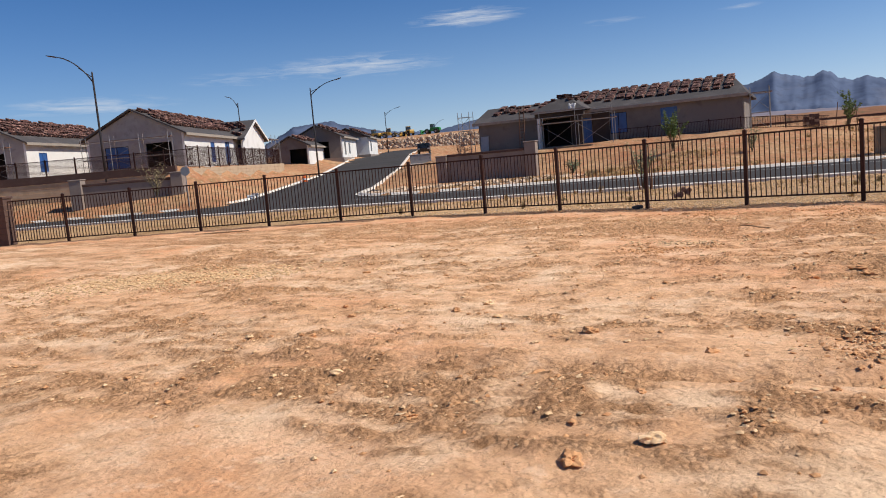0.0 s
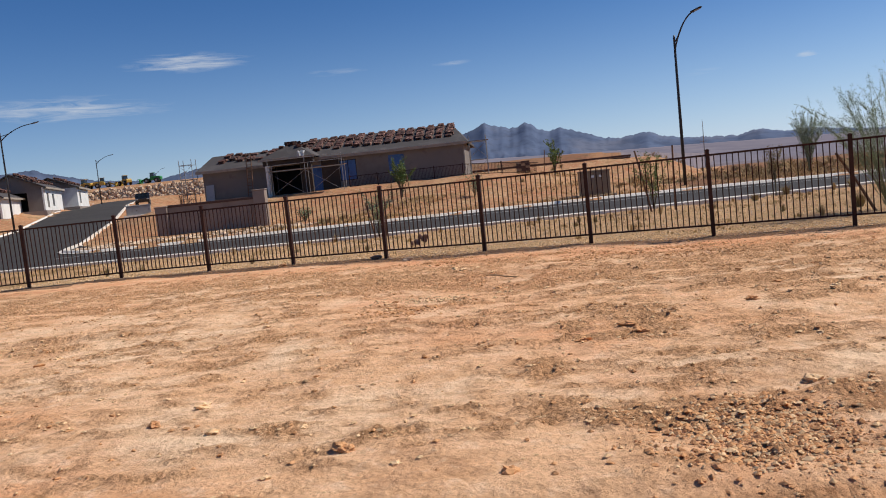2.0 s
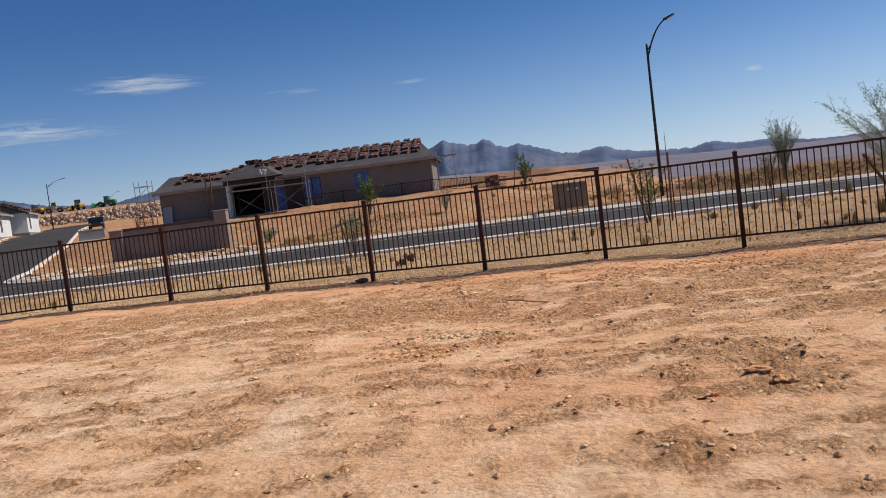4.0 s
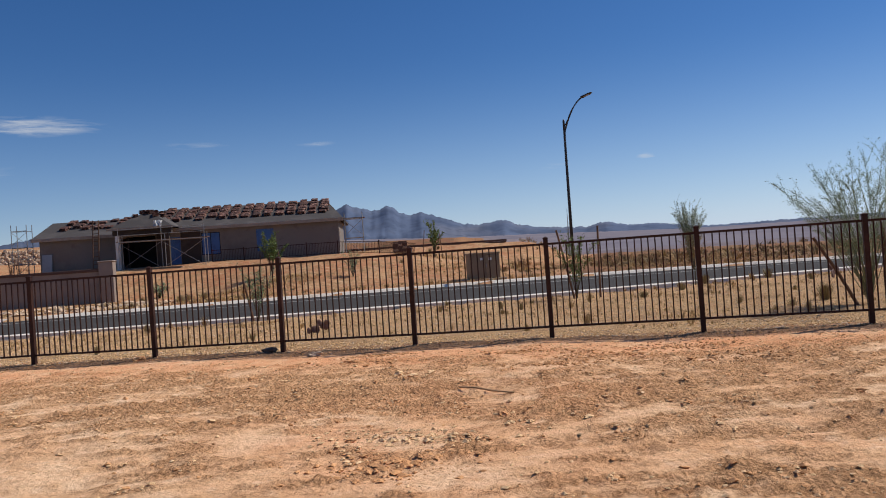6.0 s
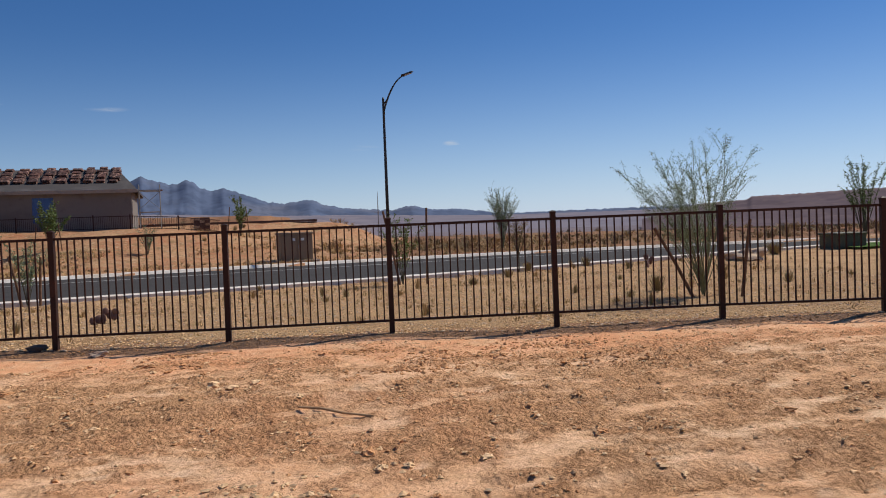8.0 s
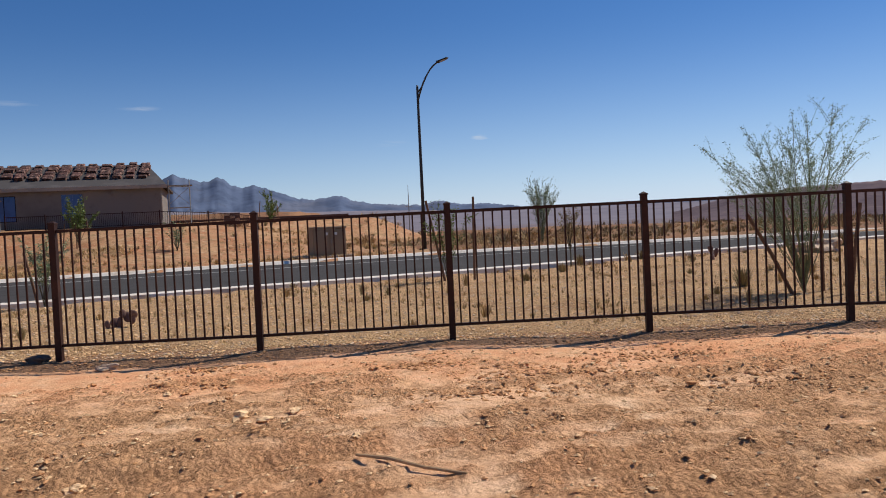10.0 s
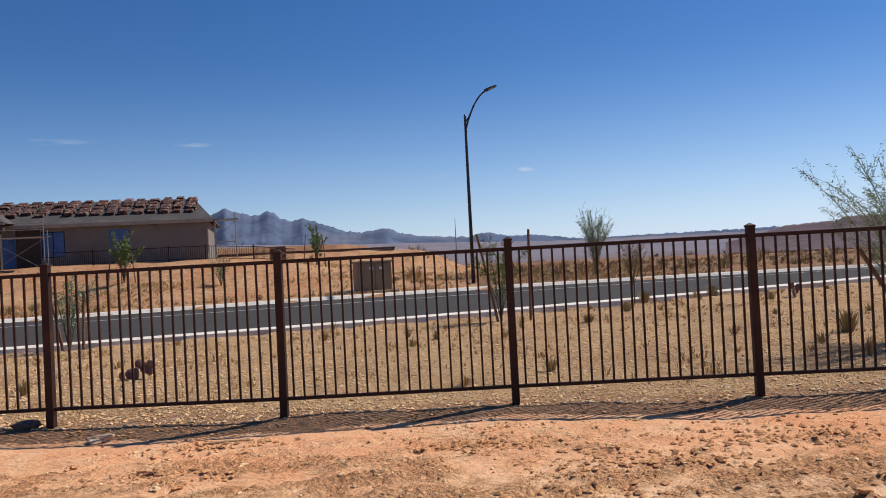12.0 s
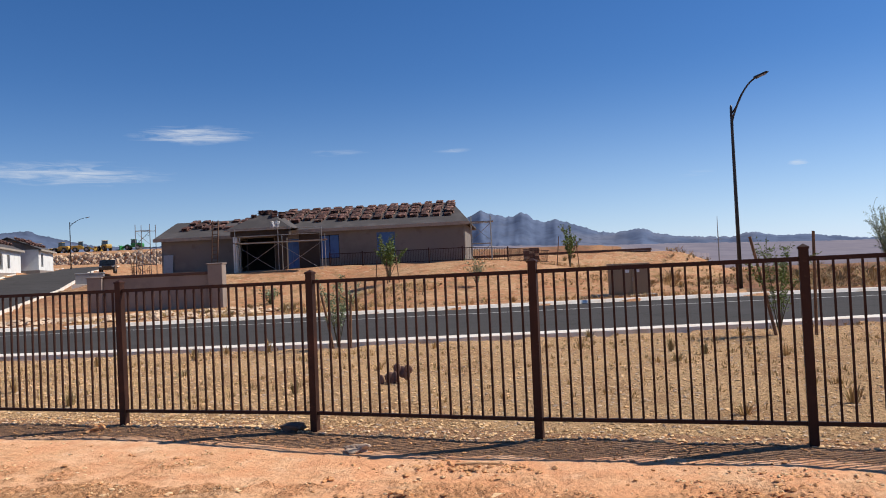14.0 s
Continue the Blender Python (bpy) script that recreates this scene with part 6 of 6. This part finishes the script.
ROCK = [stone_mesh("rock", STONE, 40 + k, 0.5, 3, 0.38) for k in range(4)]
CLODS = [stone_mesh("dirt_clod", CLOD, 50 + k, 0.5, 3, 0.5) for k in range(4)]
PALE = [stone_mesh("pale_rock", PALE_STONE, 60 + k, 0.55, 3, 0.35) for k in range(2)]
rnd = random.Random(31)
# stones that stand out on the lot: x, y, half size
for x, y, s in ((-0.25, -13.98, 0.058), (4.51, -14.3, 0.09), (1.51, -11.59, 0.09), (0.45, -11.5, 0.05), (-0.05, -4.87, 0.09), (1.54, -4.29, 0.06), (2.28, -6.46, 0.07), (5.63, -10.98, 0.08), (0.88, -3.91, 0.055), (1.68, -6.95, 0.07), (-0.28, -2.45, 0.06), (2.45, -6.48, 0.06), (3.43, -4.06, 0.06), (0.72, -3.76, 0.05)):
    place(ROCK[rnd.randrange(4)], "rock", x, y, s * 0.55, rnd.uniform(0, 360), "tan angular rock lying on the dirt", "rock", "loose rocks on the dirt lot")
for x, y, s in ((3.11, -12.43, 0.085), (4.42, -9.46, 0.11), (1.53, -12.12, 0.075), (3.16, -12.44, 0.06), (5.36, -8.1, 0.09), (4.5, -13.13, 0.06), (0.99, -13.41, 0.06), (3.09, -14.47, 0.06), (4.28, -14.67, 0.1), (4.48, -13.15, 0.045), (5.02, -13.12, 0.05), (4.3, -9.22, 0.13), (3.98, -9.66, 0.09), (1.06, -7.08, 0.07), (3.78, -6.07, 0.06), (5.24, -5.81, 0.07), (-1.43, -3.35, 0.1), (1.93, -1.85, 0.05), (-0.13, -2.42, 0.07), (-1.3, -1.6, 0.07), (-0.53, -2.01, 0.1), (2.0, -1.48, 0.08), (0.16, -12.26, 0.05)):
    place(CLODS[rnd.randrange(4)], "dirt_clod", x, y, s * 0.52, rnd.uniform(0, 360), "dark lump of dried soil on the dirt", "dirt clod", "dark clods on the dirt lot")
place(PALE[0], "pale_rock", -1.54, -0.6, 0.085, 20, "pale knobby rock beside the fence strip", "rock", "pale rocks")
place(PALE[1], "boulder", -1.19, 10.75, 0.24, 40, "pale tan boulder on the gravel by the kerb", "boulder", sink=0.1, group="pale rocks")
place(PALE[0], "boulder", 14.6, 14.3, 0.48, 10, "large white boulder on the verge", "boulder", sink=0.4, group="pale rocks")
bag = place(stone_mesh("sandbag", BAG, 70, 0.5, 3, 0.2), "sandbag", -2.62, 0.08, 0.12, 10, "slumped dark grey sandbag at the foot of a post", "sandbag", "", sink=0.5, flat=0.5)
place(CLODS[1], "dirt_clod", -4.95, -0.3, 0.08, 30, "yellowish lump of soil at the fence strip", "dirt clod", "dark clods on the dirt lot")
st = thing("stick", pose(1.58, -4.77, surface_z(1.58, -4.77) + 0.02, 0, 0, -37.5), "bare pale stick lying on the dirt", "stick")
part("shaft", tube_bm([(0, 0, 0), (0.25, 0.01, 0.012), (0.52, -0.008, 0.004), (0.8, 0.0, 0.01)], [0.009, 0.012, 0.01, 0.008], 7), STICK_WOOD, st)
st = thing("stick", pose(-0.45, -0.95, surface_z(-0.45, -0.95) + 0.012, 0, 0, 4), "short broken stick on the dirt", "stick")
part("shaft", tube_bm([(0, 0, 0), (0.2, 0.01, 0.006), (0.42, 0.0, 0.012)], [0.01, 0.012, 0.008], 6), STICK_WOOD, st)
st = thing("stick", pose(-13.6, -4.6, surface_z(-13.6, -4.6) + 0.03, 0, 0, 20), "long bare stick lying before the fence", "stick")
part("shaft", tube_bm([(-0.9, 0, 0), (0.0, 0.03, 0.02), (1.0, 0.0, 0.03)], [0.02, 0.026, 0.015], 7), STICK_WOOD, st)


def pebbles(name, spots, mat, label, cat, seed, faces_of=None):
    """One joined scatter of small stones: x, y, half size."""
    r = random.Random(seed)
    shapes = []
    for k in range(6):
        base = np.array([(1, 0, 0), (-1, 0, 0), (0, 1, 0), (0, -1, 0), (0, 0, 0.75), (0, 0, -0.6), (0.6, 0.65, 0.3), (-0.6, -0.6, 0.35)], float)
        jit = np.array([[r.uniform(0.7, 1.3) for _ in range(3)] for _ in range(8)])
        shapes.append(base * jit)
    tri = [(4, 0, 6), (4, 6, 2), (4, 2, 1), (4, 1, 7), (4, 7, 3), (4, 3, 0), (0, 2, 6), (1, 3, 7), (5, 2, 0), (5, 1, 2), (5, 3, 1), (5, 0, 3)]
    verts, faces = [], []
    for x, y, s in spots:
        a = r.uniform(0, 6.28)
        ca, sa = math.cos(a), math.sin(a)
        sh = shapes[r.randrange(6)]
        fx, fy, fz = s * r.uniform(0.75, 1.2), s * r.uniform(0.75, 1.15), s * r.uniform(0.45, 0.85)
        z = surface_z(x, y) + s * 0.2
        k = len(verts)
        verts += [(x + ca * p[0] * fx - sa * p[1] * fy, y + sa * p[0] * fx + ca * p[1] * fy, z + p[2] * fz) for p in sh]
        faces += [(k + i, k + j, k + m) for i, j, m in tri]
    me = bpy.data.meshes.new(name)
    me.from_pydata(verts, [], faces)
    me.materials.append(mat)
    return tagged(new(name, me), label, cat, kind="stuff")


rnd = random.Random(91)
spots = []
while len(spots) < 40000:
    x, y = rnd.uniform(-9, 9), -0.8 - 14.6 * rnd.random()
    keep = loose_soil(x, y)
    lump = smooth(-0.1, 0.5, noise.noise(Vector((x * 2.6, y * 2.6, 9))) + 0.5 * noise.noise(Vector((x * 6, y * 6, 4))))
    if y < fence_y(x) - 0.8 and rnd.random() < 0.03 + 0.98 * smooth(0.35, 0.95, keep) * (0.1 + 0.9 * lump):
        spots.append((x, y, 0.004 + 0.021 * rnd.random() ** 4.5))
pebbles("lot_pebbles", spots[:26000], STONE, "small stones strewn over the dirt", "pebbles", 1)
pebbles("lot_crumbs", [(x, y, s * 1.1) for x, y, s in spots[26000:]], CLOD, "dark crumbs of soil strewn over the dirt", "soil crumbs", 2)
# flat pale stones and lumps strewn singly
FLAT = [stone_mesh("rock", STONE, 80 + k, 0.42, 2, 0.42) for k in range(5)]
LUMP = [stone_mesh("dirt_clod", CLOD, 90 + k, 0.5, 2, 0.5) for k in range(4)]
for k in range(260):
    x, y = rnd.uniform(-6, 7.5), -1.2 - 13.0 * rnd.random() ** 0.8
    if y > fence_y(x) - 1.2:
        continue
    if clumped(x, y, 0.5) < -0.25:
        continue
    s = 0.014 + 0.032 * rnd.random() ** 2.2
    if rnd.random() < 0.62:
        place(FLAT[k % 5], "rock", x, y, s, rnd.uniform(0, 360), "flat pale tan stone lying on the dirt", "rock", "loose rocks on the dirt lot", flat=0.42)
    else:
        place(LUMP[k % 4], "dirt_clod", x, y, s, rnd.uniform(0, 360), "brown lump of dried soil on the dirt", "dirt clod", "dark clods on the dirt lot")
for hx, hy, n, wx, wy in ((2.04, -1.5, 260, 0.3, 0.12), (-0.35, -1.05, 200, 0.32, 0.1), (1.6, -7.9, 260, 0.3, 0.2), (-0.3, -2.05, 160, 0.35, 0.12), (3.1, -2.2, 420, 0.5, 0.25), (4.3, -1.6, 300, 0.45, 0.2), (2.6, -3.1, 300, 0.45, 0.2), (4.9, -3.0, 300, 0.6, 0.3)):
    pebbles("clod_heap", [(hx + rnd.gauss(0, wx), hy + rnd.gauss(0, wy), 0.008 + 0.03 * rnd.random() ** 2.6) for _ in range(n)], CLOD, "low heap of crumbled orange-brown clods", "soil crumbs", n + 7)
place(FLAT[1], "rock", 0.82, -3.66, 0.05, 30, "flat whitish stone lying on the dirt", "rock", "loose rocks on the dirt lot", flat=0.42)
place(FLAT[2], "rock", 0.6, -3.5, 0.07, 80, "flat pale tan stone lying on the dirt", "rock", "loose rocks on the dirt lot", flat=0.42)
# heaps of coarser gravel
heap = [(5.3 + rnd.gauss(0, 0.28), -11.95 + rnd.gauss(0, 0.3), 0.004 + 0.022 * rnd.random() ** 4) for _ in range(4200)]
pebbles("gravel_heap", heap[:1500], STONE, "low scattered heap of grey-brown gravel", "gravel", 3)
pebbles("soil_heap", heap[1500:], CLOD, "dark crumbled soil among the gravel heap", "soil crumbs", 33)
heap = [(1.45 + rnd.gauss(0, 0.35), -6.98 + rnd.gauss(0, 0.16), 0.006 + 0.032 * rnd.random() ** 3) for _ in range(330)]
pebbles("gravel_scatter", heap, STONE, "patch of loose pale stones on the dirt", "gravel", 4)
heap = []
while len(heap) < 5500:
    u, v = rnd.gauss(0, 0.36), rnd.gauss(0, 0.48)
    heap.append((-4.7 + 2.0 * u - 0.9 * v, -11.3 + 2.6 * u * 0.85 + 0.75 * v, 0.01 + 0.022 * rnd.random() ** 2.5))
pebbles("pale_gravel_patch", heap, TAN_STONE, "broad patch of tan gravel on the lot", "gravel", 5)
# the gravel verge behind the fence
spots = []
while len(spots) < 62000:
    x = rnd.uniform(-13, 14)
    t = rnd.random() ** 1.35
    y = fence_y(x) - 0.1 + (near_y(x) - fence_y(x)) * t
    spots.append((x, y, 0.007 + 0.026 * rnd.random() ** 2.8))
pebbles("verge_gravel", spots[:42000], TAN_STONE, "tan gravel covering the verge behind the fence", "gravel", 6)
pebbles("verge_gravel_pale", spots[42000:], PALE_STONE, "paler stones among the verge gravel", "gravel", 7)
spots = []
while len(spots) < 4200:
    x = rnd.uniform(-9.5, 9.5)
    spots.append((x, fence_y(x) + rnd.uniform(-0.75, 0.3), 0.006 + 0.022 * rnd.random() ** 3))
pebbles("strip_gravel", spots, CLOD, "dark crumbs and stones along the fence line", "gravel", 8)
# rubble on the corner lot
spots = []
while len(spots) < 900:
    x = rnd.uniform(-32, -19)
    y = far_y(x) + 1.0 + rnd.random() ** 1.3 * 8
    spots.append((x, y, 0.05 + 0.28 * rnd.random() ** 4))
pebbles("corner_rubble", spots, PALE_STONE, "pale rubble on the orange corner lot", "rubble", 9)
